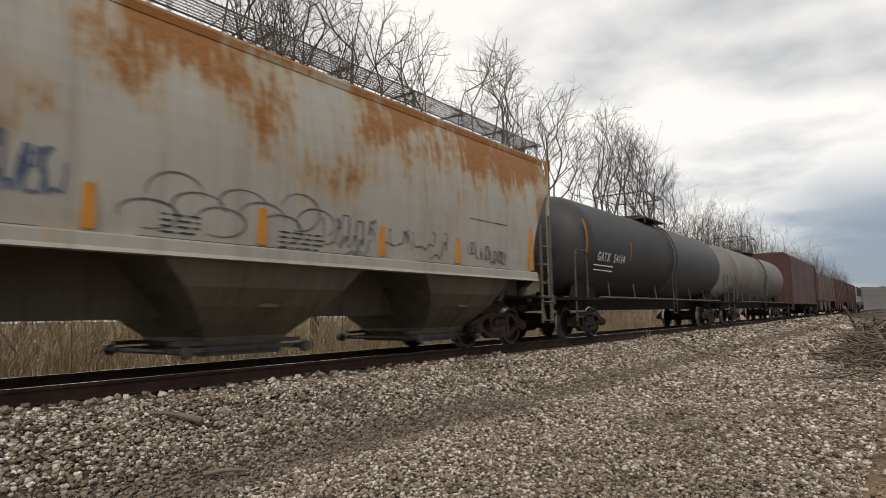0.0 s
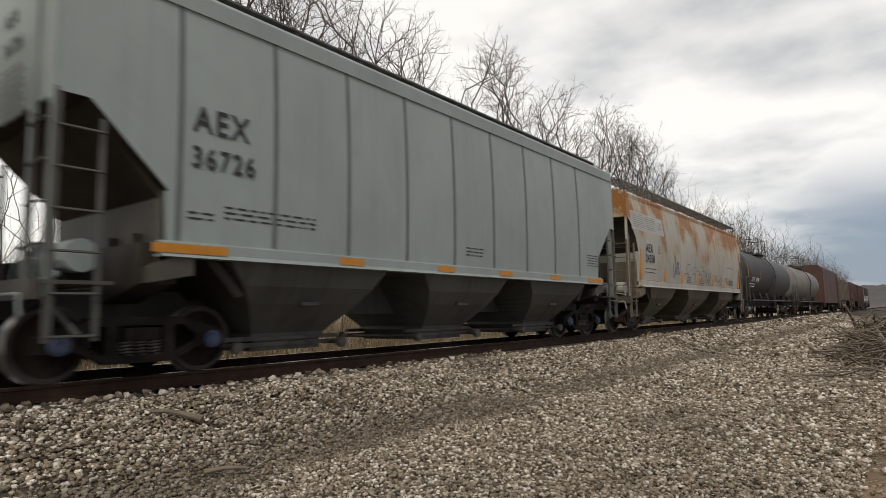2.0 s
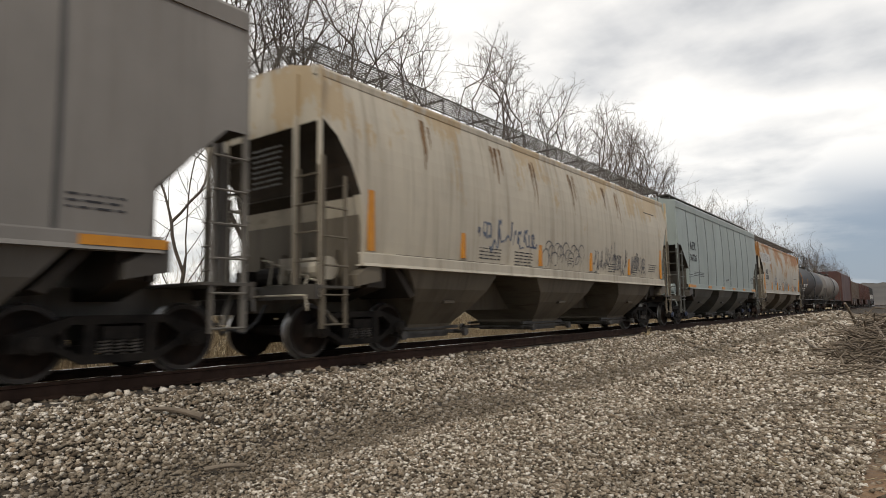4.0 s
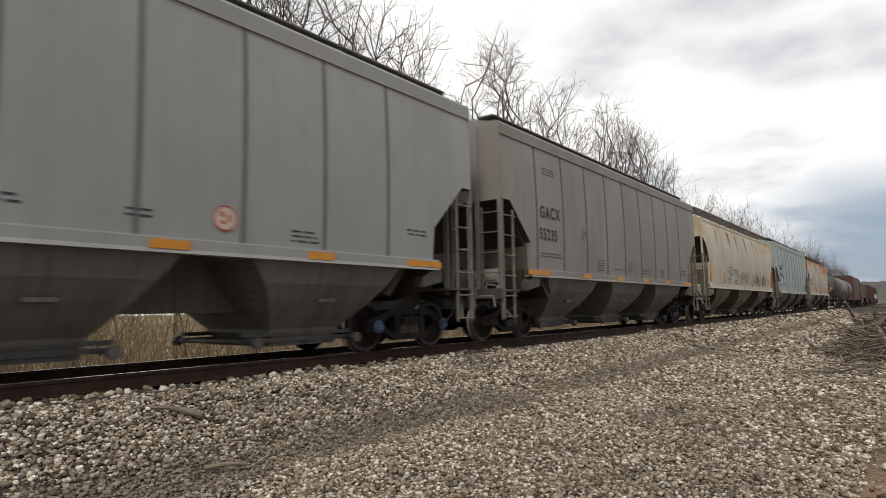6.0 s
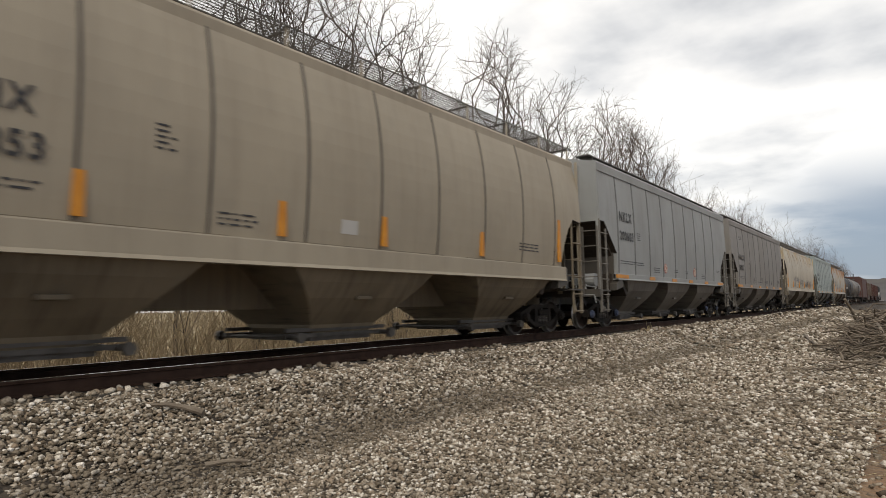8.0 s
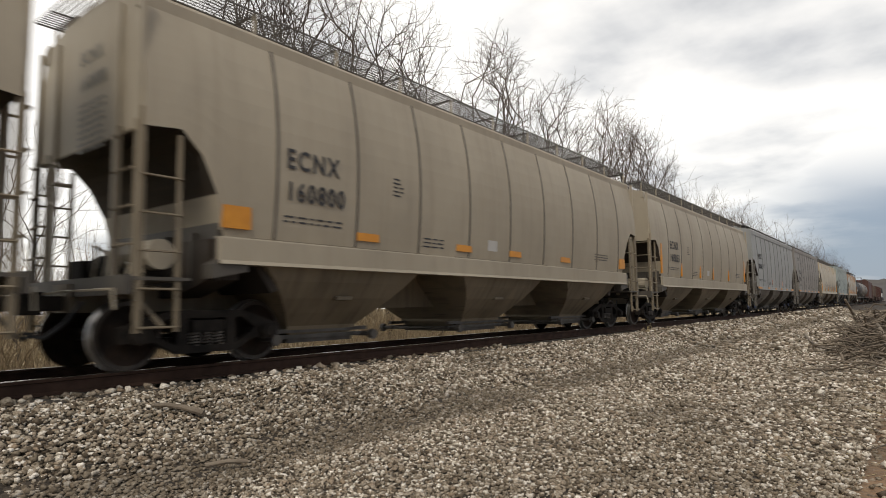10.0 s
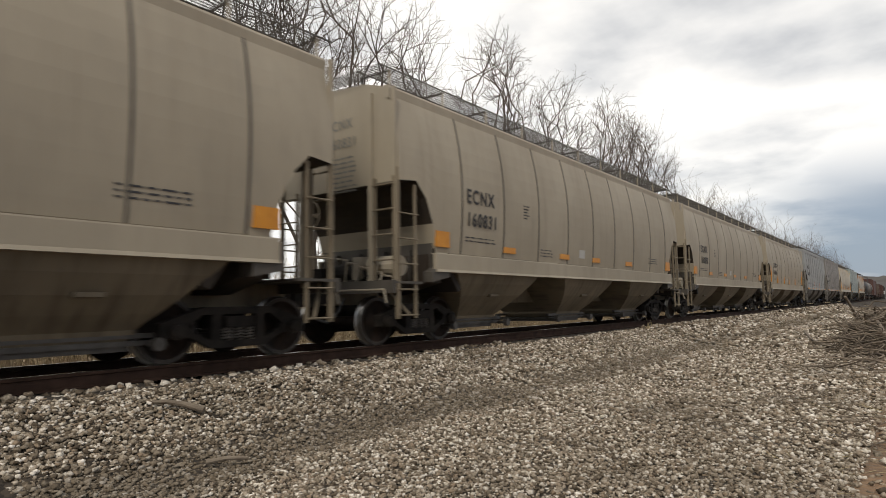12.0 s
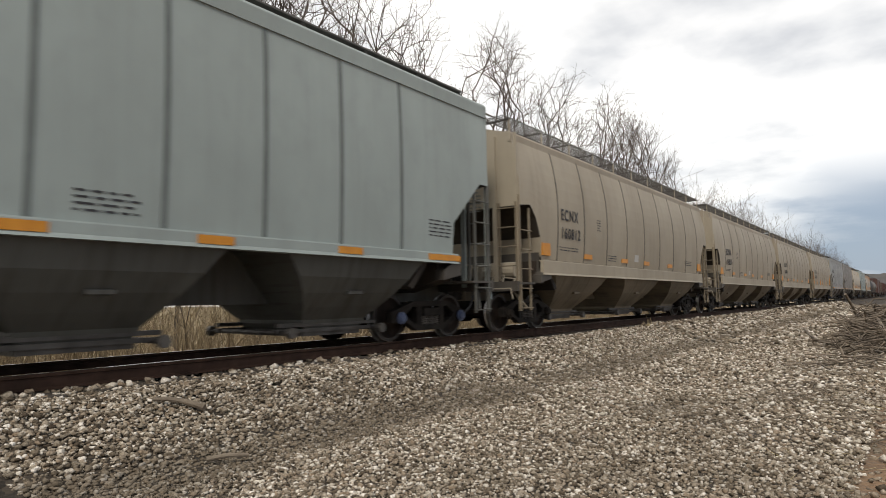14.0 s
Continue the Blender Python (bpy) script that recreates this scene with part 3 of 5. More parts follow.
def sideframe_bm():
    """One bolster-and-two-sideframes casting with springs, local origin at the truck's centre on the rail."""
    bm = bmesh.new()
    z0 = WR
    for s in (1, -1):
        h = WB / 2
        outer = [(-h - 0.2, z0 + 0.10), (-h - 0.2, z0 - 0.09), (-h + 0.2, z0 - 0.09), (-0.42, z0 - 0.25), (0.42, z0 - 0.25), (h - 0.2, z0 - 0.09), (h + 0.2, z0 - 0.09), (h + 0.2, z0 + 0.10), (h - 0.05, z0 + 0.19), (0.5, z0 + 0.30), (-0.5, z0 + 0.30), (-h + 0.05, z0 + 0.19)]
        holes = [[(-h + 0.18, z0 + 0.06), (-h + 0.24, z0 - 0.02), (-0.42, z0 - 0.15), (-0.40, z0 + 0.19), (-0.52, z0 + 0.21)],
                 [(-0.27, z0 - 0.17), (0.27, z0 - 0.17), (0.27, z0 + 0.22), (-0.27, z0 + 0.22)],
                 [(h - 0.18, z0 + 0.06), (0.52, z0 + 0.21), (0.40, z0 + 0.19), (0.42, z0 - 0.15), (h - 0.24, z0 - 0.02)]]
        # bars of the frame, each a prism
        x0, x1 = (0.93, 1.08) if s > 0 else (-1.08, -0.93)
        bars = [
            [outer[0], outer[1], outer[2], holes[0][1], holes[0][0], outer[11]],
            [outer[5], outer[6], outer[7], outer[8], holes[2][0], holes[2][4]],
            [outer[2], outer[3], holes[0][2], holes[0][1]],
            [outer[4], outer[5], holes[2][4], holes[2][3]],
            [outer[3], outer[4], (0.42, z0 - 0.15), (-0.42, z0 - 0.15)],
            [outer[11], holes[0][0], holes[0][4], outer[10]],
            [outer[9], holes[2][1], holes[2][0], outer[8]],
            [outer[10], holes[0][4], holes[0][3], (-0.27, z0 + 0.20), (0.27, z0 + 0.20), holes[2][2], holes[2][1], outer[9]],
            [(-0.42, z0 - 0.16), (-0.27, z0 - 0.16), (-0.27, z0 + 0.21), (-0.40, z0 + 0.20)],
            [(0.27, z0 - 0.16), (0.42, z0 - 0.16), (0.40, z0 + 0.20), (0.27, z0 + 0.21)],
        ]
        for b in bars:
            extrude(bm, b, 0, x0, x1)
        # bearing caps
        for e in (-h, h):
            lo, hi = (1.0, 1.13) if s > 0 else (-1.13, -1.0)
            tube(bm, (lo, e, z0), (hi, e, z0), 0.115, 0.105, 12)
        # bolster end above the springs
        box(bm, s * 0.98 - 0.13, s * 0.98 + 0.13, -0.22, 0.22, z0 + 0.02, z0 + 0.17)
    box(bm, -0.95, 0.95, -0.2, 0.2, z0 + 0.0, z0 + 0.28)
    for e in (-WB / 2 + 0.52, WB / 2 - 0.52):
        box(bm, -0.85, 0.85, e - 0.06, e + 0.06, z0 - 0.15, z0 - 0.05)
    return fixed(bm)


def springs_bm():
    bm = bmesh.new()
    for y in (-0.17, 0.0, 0.17):
        n, turns, r = 40, 4.5, 0.068
        pts = [(1.03 + r * math.cos(math.tau * turns * k / n), y + r * math.sin(math.tau * turns * k / n), WR - 0.15 + 0.17 * k / n) for k in range(n + 1)]
        for a, b in zip(pts, pts[1:]):
            tube(bm, a, b, 0.014, 0.014, 4, False)
    return bm


TRUCK_MESH = {}


def truck(car, y, cap=None, steel="truck"):
    """A truck under a car: cast frames with springs, and two wheelsets."""
    global WHEELSET
    if not TRUCK_MESH:
        WHEELSET = wheelset_mesh()
        a, b = sideframe_bm(), springs_bm()
        for key, bm, mt in (("truck_frame", a, M["truck"]), ("spring_nest", b, M["spring"])):
            me = bpy.data.meshes.new(key)
            bm.to_mesh(me); bm.free()
            me.materials.append(mt)
            TRUCK_MESH[key] = me
    if steel not in TRUCK_MESH:
        TRUCK_MESH[steel] = TRUCK_MESH["truck_frame"].copy()
        TRUCK_MESH[steel].materials[0] = M[steel]
    fr = new("truck_frame", TRUCK_MESH[steel])
    fr.parent = car
    fr.location = (0, y, 0)
    fr["label"] = "grimy cast steel truck frame"
    for s in (1, -1):
        sp = new("spring_nest", TRUCK_MESH["spring_nest"])
        sp.parent = fr
        sp.scale = (s, 1, 1)
    if cap is not None and cap.name not in TRUCK_MESH:
        bm = bmesh.new()
        lathe(bm, [(1.125, 0.115), (1.15, 0.115), (1.155, 0.085), (1.19, 0.08), (1.195, 0.05)], 14)
        me = bpy.data.meshes.new("bearing_cap")
        fixed(bm).to_mesh(me)
        bm.free()
        me.materials.append(cap)
        TRUCK_MESH[cap.name] = me
    for e in (-WB / 2, WB / 2):
        for s in (1, -1):
            if cap is not None:
                b = new("bearing_cap", TRUCK_MESH[cap.name])
                b.parent, b.location, b.scale = fr, (0, e, WR), (s, 1, 1)
        w = new("wheelset", WHEELSET)
        w.parent = fr
        w.matrix_parent_inverse = Matrix.Translation((0, e, WR))
        w["label"] = "steel wheels with worn bright rims on one axle"
        WHEELSETS.append(w)


def lettering(body, text, y, z, size, x=1.62, material="ink", name="lettering", tilt=0.0, bold=0.0):
    """A line of letters on the car's right-hand side, read towards +Y."""
    cu = bpy.data.curves.new("lettering", "FONT")
    cu.body, cu.size, cu.offset, cu.space_character = text, size, bold, 1.22
    cu.extrude = 0.002
    tmp = bpy.data.objects.new("lettering", cu)
    scene.collection.objects.link(tmp)
    dg = bpy.context.evaluated_depsgraph_get()
    me = bpy.data.meshes.new_from_object(tmp.evaluated_get(dg))
    bpy.data.objects.remove(tmp)
    me.materials.clear()
    me.materials.append(M[material])
    ob = new(name, me)
    ob.parent = body
    # letters lie in their XY plane: X to +Y, Y up, facing +X
    ob.matrix_local = Matrix.Translation((x, y, z)) @ Matrix.Rotation(radians(tilt), 4, "Y") @ Matrix(((0, 0, 1, 0), (1, 0, 0, 0), (0, 1, 0, 0), (0, 0, 0, 1))) @ Matrix.Diagonal((0.82, 1, 1, 1))
    return ob


# ---- covered hoppers ----
def side_x(spec, z):
    """Half width of the body at the height z."""
    if spec["curved"]:
        k = (z - 2.95) / 1.55
        return 1.62 - (0.22 if k > 0 else 0.12) * k * k
    k = (z - 2.9) / 1.9
    return 1.61 - (0.075 if k > 0 else 0.05) * k * k


def body_bm(spec):
    L, E, S = spec["length"], spec["eave"], spec["sill"]
    c = spec["cut"]     # the lower corner of the side: (y, z) from the end to the sill
    def low(y):
        y = min(y, L - y)
        return float(np.interp(y, [p[0] for p in c], [p[1] for p in c]))
    ys = sorted(set([round(v, 3) for p in c for v in (p[0], L - p[0])] + [round(v, 3) for v in np.linspace(c[-1][0], L - c[-1][0], 14)]))
    bm = bmesh.new()
    loops = []
    for y in ys:
        z0 = low(y)
        zs = np.linspace(z0, E, 12)
        right = [(side_x(spec, z), z) for z in zs]
        xe = side_x(spec, E) - 0.12
        roof = [(xe, E + 0.05), (0.75, E + 0.2), (0.0, E + 0.25), (-0.75, E + 0.2), (-xe, E + 0.05)]
        ring = right + roof + [(-a, b) for a, b in right[::-1]]
        loops.append([bm.verts.new((a, y, b)) for a, b in ring])
    for a, b in zip(loops, loops[1:]):
        n = len(a)
        for k in range(n):
            bm.faces.new((a[k], b[k], b[(k + 1) % n], a[(k + 1) % n]))
    bm.faces.new(loops[0]); bm.faces.new(loops[-1][::-1])
    fixed(bm)
    # faces turned downwards get the shade-dark underbody colour
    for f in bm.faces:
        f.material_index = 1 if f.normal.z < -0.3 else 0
    return bm


def bay_bm(spec, a, b, gate):
    """One discharge bay: a funnel below the side sill, its long sides near the car's side and turned in towards the gate."""
    bm = bmesh.new()
    S, ym = spec["sill"], (a + b) / 2
    z1 = S - spec["sill_h"]
    half = (b - a) / 2
    low = gate + 0.1
    prof = [(S + 0.02, 1.57, half + 0.3), (z1, 1.555, half)] + [(z, x, half + (low - half) * (z1 - z) / (z1 - 0.46)) for z, x in ((1.12, 1.46), (0.88, 1.29), (0.66, 1.08), (0.46, 0.86))] + [(0.4, 0.84, low), (0.3, 0.8, gate)]
    rings = [[bm.verts.new((sx * x, ym + sy * max(h, gate), z)) for sx, sy in ((-1, -1), (1, -1), (1, 1), (-1, 1))] for z, x, h in prof]
    for p, q in zip(rings, rings[1:]):
        for k in range(4):
            bm.faces.new((p[k], p[(k + 1) % 4], q[(k + 1) % 4], q[k]))
    bm.faces.new(rings[0][::-1]); bm.faces.new(rings[-1])
    fixed(bm)
    return bm


def gates(bay, ym, gate):
    """The sliding gate below a bay, its rails and its drive."""
    bm = bmesh.new()
    box(bm, -0.8, 0.8, ym - gate - 0.06, ym + gate + 0.06, 0.2, 0.3)
    part("outlet_gate", fixed(bm), M["gate"], bay, "grey steel sliding outlet gate")
    for x in (0.8, -0.8):
        for z in (0.3, 0.39):
            bm = bmesh.new()
            box(bm, x - 0.04, x + 0.04, ym - gate - 0.55, ym + gate + 0.4, z - 0.035, z + 0.025)
            part("gate_rail", fixed(bm), M["gate"], bay)
    for e in (-gate - 0.48, gate + 0.3):
        bm = bmesh.new()
        tube(bm, (-1.1, ym + e, 0.28), (1.1, ym + e, 0.28), 0.035, 0.035, 8)
        part("gate_shaft", fixed(bm), M["gate"], bay)
        for s in (1, -1):
            bm = bmesh.new()
            tube(bm, (s * 1.02, ym + e, 0.28), (s * 1.12, ym + e, 0.28), 0.085, 0.085, 8)
            part("capstan", fixed(bm), M["gate"], bay)


def ladder(car, y, sgn, mat, x=1.56, z0=0.5, z1=2.9, width=0.46, inward=True):
    """A side ladder at a car's end: two stiles and rungs; sgn +1 at the rear end, -1 at the front."""
    bm = bmesh.new()
    y2 = y + sgn * width
    box(bm, x - 0.03, x + 0.03, y - 0.035, y + 0.035, z0, z1)
    box(bm, x - 0.02, x + 0.02, y2 - 0.025, y2 + 0.025, z0, z1 - 0.25)
    n = int((z1 - z0) / 0.44)
    for k in range(n):
        z = z0 + 0.06 + 0.44 * k
        path(bm, [(x, y, z), (x + 0.06, y, z), (x + 0.06, y2, z), (x, y2, z)], 0.016, 5)
    return part("side_ladder", fixed(bm), mat, car)


def end_ladder(car, y, sgn, mat, x0=1.53, x1=1.07, z0=1.15, z1=2.95, off=0.04):
    bm = bmesh.new()
    yy = y - sgn * off
    for x in (x0, x1):
        box(bm, x - 0.03, x + 0.03, yy - 0.02, yy + 0.02, z0, z1)
    n = int((z1 - z0) / 0.44)
    for k in range(1, n + 1):
        z = z0 + 0.44 * k - 0.1
        path(bm, [(x0, yy, z), (x0, yy - sgn * 0.06, z), (x1, yy - sgn * 0.06, z), (x1, yy, z)], 0.016, 5)
    return part("end_ladder", fixed(bm), mat, car)


def hopper(spec):
    car = new("covered_hopper")
    tagged(car, spec["label"], "hopper car", "cars of the freight train")
    L, E, S = spec["length"], spec["eave"], spec["sill"]
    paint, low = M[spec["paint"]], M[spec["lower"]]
    c = spec["cut"]
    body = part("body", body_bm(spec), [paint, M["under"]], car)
    # vertical ribs or seams
    y0r, y1r, n = spec["ribs"]
    zr = np.linspace(S, E - 0.04, 14)
    if n:
        for k in range(n):
            y = y0r + (y1r - y0r) * k / (n - 1)
            for s in (1, -1):
                bm = bmesh.new()
                w = spec["rib_w"]
                A = [(s * (side_x(spec, z) - 0.005), z) for z in zr]
                B = [(s * (side_x(spec, z) + spec["rib_d"]), z) for z in zr]
                extrude(bm, A + B[::-1], 1, y - w, y + w)
                part("rib", fixed(bm), M[spec["rib"]], body)
    # eave rail and side sill
    for s in (1, -1):
        bm = bmesh.new()
        x = side_x(spec, E)
        extrude(bm, [(s * (x - 0.02), E - spec["eave_h"]), (s * (x + 0.045), E - spec["eave_h"]), (s * (x + 0.05), E - 0.02), (s * (x + 0.02), E + 0.03), (s * (x - 0.1), E + 0.06)], 1, -0.03, L + 0.03)
        part("eave_rail", fixed(bm), M[spec["trim"]], body)
        bm = bmesh.new()
        yb = c[-1][0] - 0.12
        h = spec["sill_h"]
        extrude(bm, [(s * 1.5, S), (s * 1.635, S), (s * 1.64, S - 0.02), (s * 1.64, S - h + 0.05), (s * 1.66, S - h), (s * 1.48, S - h), (s * 1.48, S - h + 0.03), (s * 1.56, S - h + 0.03), (s * 1.56, S - 0.03)], 1, yb, L - yb)
        sill = part("side_sill", fixed(bm), M[spec["sillpaint"]], body)
    # corner posts, inner posts and bracing at both ends
    for y, sg in ((0.0, 1), (L, -1)):
        for x in (1.5, -1.5):
            bm = bmesh.new()
            xa, xb = sorted((x, x + math.copysign(0.07, x)))
            box(bm, xa, xb, *sorted((y, y - sg * 0.05)), 0.95, E - 0.02)
            part("corner_post", fixed(bm), M[spec["trim"]], car)
        for x in (0.95, -0.95):
            bm = bmesh.new()
            box(bm, x - 0.05, x + 0.05, *sorted((y + sg * 0.01, y - sg * 0.045)), 1.0, E - 0.03)
            part("end_post", fixed(bm), M[spec["trim"]], car)
        # the sloping end sheet down to the first bay, and the bolster over the truck
        bm = bmesh.new()
        b0 = spec["bays"][0][0] - 0.35
        extrude(bm, [(y + sg * 0.62, 2.75), (y + sg * 0.7, 2.8), (y + sg * (b0 + 0.62), 1.0), (y + sg * (b0 + 0.5), 0.95)], 0, -1.44, 1.44)
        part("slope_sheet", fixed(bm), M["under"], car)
        bm = bmesh.new()
        yt = spec["trucks"][0] if sg > 0 else spec["trucks"][1]
        extrude(bm, [(-1.42, 1.12), (-0.5, 0.9), (0.5, 0.9), (1.42, 1.12), (1.42, S - 0.02), (-1.42, S - 0.02)], 1, yt - 0.22, yt + 0.22)
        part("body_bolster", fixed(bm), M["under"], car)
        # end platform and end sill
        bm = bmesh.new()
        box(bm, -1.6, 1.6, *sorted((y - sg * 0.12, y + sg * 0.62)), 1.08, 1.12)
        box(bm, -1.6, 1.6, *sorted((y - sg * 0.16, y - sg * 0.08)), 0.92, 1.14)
        part("end_platform", fixed(bm), M["shaded_end"], car)
        # draft sill with coupler
        bm = bmesh.new()
        box(bm, -0.2, 0.2, *sorted((y - sg * 0.2, y + sg * 3.4)), 0.72, 1.08)
        part("draft_sill", fixed(bm), low, car)
        bm = bmesh.new()
        box(bm, -0.09, 0.09, *sorted((y - sg * 0.2, y - sg * 0.5)), 0.75, 0.93)
        extrude(bm, [(-0.14, y - sg * 0.48), (0.16, y - sg * 0.45), (0.2, y - sg * 0.62), (0.05, y - sg * 0.78), (-0.16, y - sg * 0.7)], 2, 0.7, 0.98)
        part("coupler", fixed(bm), M["truck"], car)
        bm = bmesh.new()
        path(bm, [(0.35, y - sg * 0.1, 0.85), (0.4, y - sg * 0.3, 0.6), (0.33, y - sg * 0.5, 0.42), (0.22, y - sg * 0.68, 0.5)], 0.025, 6)
        part("air_hose", bm, M["black"], car)
        # uncoupling lever and diagonal step brace
        bm = bmesh.new()
        path(bm, [(1.5, y - sg * 0.22, 0.75), (1.45, y - sg * 0.22, 0.98), (0.3, y - sg * 0.3, 0.98), (0.12, y - sg * 0.45, 0.95)], 0.016, 5)
        part("uncoupling_lever", bm, M[spec["trim"]], car)
        for x in (1.55, -1.55):
            bm = bmesh.new()
            tube(bm, (x, y + sg * 0.3, 0.55), (x * 0.82, y - sg * 0.05, 1.06), 0.03, 0.03, 5)
            part("brace", bm, low, car)
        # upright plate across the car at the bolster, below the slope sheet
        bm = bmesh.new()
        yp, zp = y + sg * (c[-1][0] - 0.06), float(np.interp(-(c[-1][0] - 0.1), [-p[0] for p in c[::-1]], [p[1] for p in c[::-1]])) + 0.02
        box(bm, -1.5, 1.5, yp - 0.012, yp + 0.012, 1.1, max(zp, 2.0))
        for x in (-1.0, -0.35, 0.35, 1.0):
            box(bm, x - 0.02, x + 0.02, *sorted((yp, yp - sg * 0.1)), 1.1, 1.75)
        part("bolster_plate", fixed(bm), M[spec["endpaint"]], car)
        for sx in (1, -1):
            l = ladder(car, y, sg, M[spec["ladder"]], x=1.57, z0=0.48, z1=spec["ladder_z"])
            l.scale = (sx, 1, 1)
            l = end_ladder(car, y, sg, M[spec["ladder"]])
            l.scale = (sx, 1, 1)
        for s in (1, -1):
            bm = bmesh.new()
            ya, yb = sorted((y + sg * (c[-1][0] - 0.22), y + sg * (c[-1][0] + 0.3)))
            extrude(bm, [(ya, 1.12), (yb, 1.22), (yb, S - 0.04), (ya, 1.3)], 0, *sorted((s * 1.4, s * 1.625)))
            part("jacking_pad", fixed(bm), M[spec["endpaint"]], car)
    # brake gear at the rear end
    trim = M[spec["trim"]]
    bm = bmesh.new()
    tube(bm, (0.55, 0.42, 1.42), (1.25, 0.42, 1.42), 0.19, 0.19, 14)
    part("air_reservoir", fixed(bm), trim, car)
    bm = bmesh.new()
    box(bm, 0.15, 0.42, 0.3, 0.55, 1.2, 1.62)
    tube(bm, (0.28, 0.25, 1.3), (0.28, 0.35, 1.3), 0.09, 0.09, 10)
    part("brake_valve", fixed(bm), trim, car)
    for k in range(5):
        bm = bmesh.new()
        x, z = 1.35 - 0.3 * k, 1.2 + 0.09 * k
        path(bm, [(x, 0.1, 1.14), (x, 0.16, z), (x - 0.35, 0.24, z + 0.05), (x - 0.55, 0.5, z)], 0.018, 5)
        part("air_pipe", bm, trim, car)
    bm = bmesh.new()
    for k in range(16):
        a, b = math.tau * k / 16, math.tau * (k + 1) / 16
        tube(bm, (-0.55 + 0.28 * math.cos(a), -0.16, 2.45 + 0.28 * math.sin(a)), (-0.55 + 0.28 * math.cos(b), -0.16, 2.45 + 0.28 * math.sin(b)), 0.015, 0.015, 5)
    for k in range(4):
        a = math.tau * k / 4
        tube(bm, (-0.55, -0.12, 2.45), (-0.55 + 0.28 * math.cos(a), -0.16, 2.45 + 0.28 * math.sin(a)), 0.012, 0.012, 5)
    tube(bm, (-0.55, -0.16, 2.45), (-0.55, 0.05, 2.45), 0.03, 0.03, 6)
    part("brake_wheel", bm, trim, car)
    bm = bmesh.new()
    tube(bm, (-0.5, 0.45, 1.35), (0.15, 0.45, 1.35), 0.15, 0.15, 12)
    tube(bm, (0.35, 0.5, 1.3), (1.0, 0.5, 1.3), 0.2, 0.2, 12)
    box(bm, -1.1, -0.7, 0.3, 0.6, 1.12, 1.45)
    part("brake_cylinder", fixed(bm), M["truck"], car)
    # bays, gates
    for ya, yb in spec["bays"]:
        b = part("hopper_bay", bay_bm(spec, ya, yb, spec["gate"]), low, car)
        gates(b, (ya + yb) / 2, spec["gate"])
        for s in (1, -1):
            bm = bmesh.new()
            ym = (ya + yb) / 2
            extrude(bm, [(s * 1.2, 0.84), (s * 1.36, 0.86), (s * 1.36, 0.91), (s * 1.26, 0.92), (s * 1.1, 0.74)], 1, ym - 0.16, ym + 0.16)
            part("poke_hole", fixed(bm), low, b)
    bm = bmesh.new()
    box(bm, -0.3, 0.3, 3.0, L - 3.0, 0.72, S)
    part("centre_sill", fixed(bm), low, car)
    # roof: running boards on legs, or a plain trough hatch
    bm = bmesh.new()
    extrude(bm, [(-0.34, E + 0.2), (0.34, E + 0.2), (0.34, E + 0.34), (0.26, E + 0.4), (-0.26, E + 0.4), (-0.34, E + 0.34)], 1, 0.6, L - 0.6)
    part("trough_hatch", fixed(bm), paint, body)
    if spec["board"]:
        for s in (1, -1):
            bm = bmesh.new()
            zb = E + spec["board"]
            xa, xb, over = 0.8, 1.36, 0.2
            for x in np.linspace(xa, xb, 8):
                e = 0.011 if x in (xa, xb) else 0.0022
                box(bm, s * x - e, s * x + e, -over, L + over, zb - 0.004 - e, zb + 0.006)
            for y in np.arange(-over, L + over, 0.06):
                box(bm, min(s * xa, s * xb), max(s * xa, s * xb), y - 0.004, y + 0.004, zb - 0.006, zb + 0.003)
            part("running_board", fixed(bm), M["grate"], body, "open steel grating walkway")
            nleg = 11
            for k in range(nleg):
                y = 0.08 + (L - 0.16) * k / (nleg - 1)
                bm = bmesh.new()
                box(bm, *sorted((s * 1.32, s * 1.35)), y - 0.016, y + 0.016, E + 0.0, zb - 0.012)
                part("board_post", fixed(bm), M["gate" if spec["cut"] is CUT_OLD else spec["trim"]], body)
                bm = bmesh.new()
                box(bm, *sorted((s * 0.62, s * 1.34)), y - 0.02, y + 0.02, zb - 0.05, zb - 0.016)
                box(bm, *sorted((s * 0.62, s * 0.66)), y - 0.025, y + 0.025, E + 0.18, zb - 0.03)
                part("board_bracket", fixed(bm), M["gate"], body)
        # cross walks between the boards at both ends
        for y in (-0.1, L + 0.1):
            bm = bmesh.new()
            for d in np.linspace(-0.1, 0.25, 6):
                yy = y + (d if y < 1 else -d)
                box(bm, -0.8, 0.8, yy - 0.008, yy + 0.008, E + spec["board"] - 0.012, E + spec["board"] + 0.006)
            part("cross_walk", fixed(bm), M["grate"], body)
    else:
        for s in (1, -1):
            bm = bmesh.new()
            box(bm, s * 1.0 - 0.22, s * 1.0 + 0.22, 0.3, L - 0.3, E + 0.3, E + 0.33)
            for y in np.arange(0.6, L - 0.3, 1.4):
                box(bm, s * 1.0 - 0.2, s * 1.0 + 0.2, y - 0.025, y + 0.025, E + 0.12, E + 0.3)
            part("running_board", fixed(bm), M["grate"], body)
    # reflectors along the side
    for y, z, w, h in spec["marks"]:
        for s in (1, -1):
            bm = bmesh.new()
            x = max(side_x(spec, z - h / 2), side_x(spec, z + h / 2)) if z - h / 2 > S else 1.645
            box(bm, *sorted((s * (x - 0.03), s * (x + 0.008))), y - w / 2, y + w / 2, z - h / 2, z + h / 2)
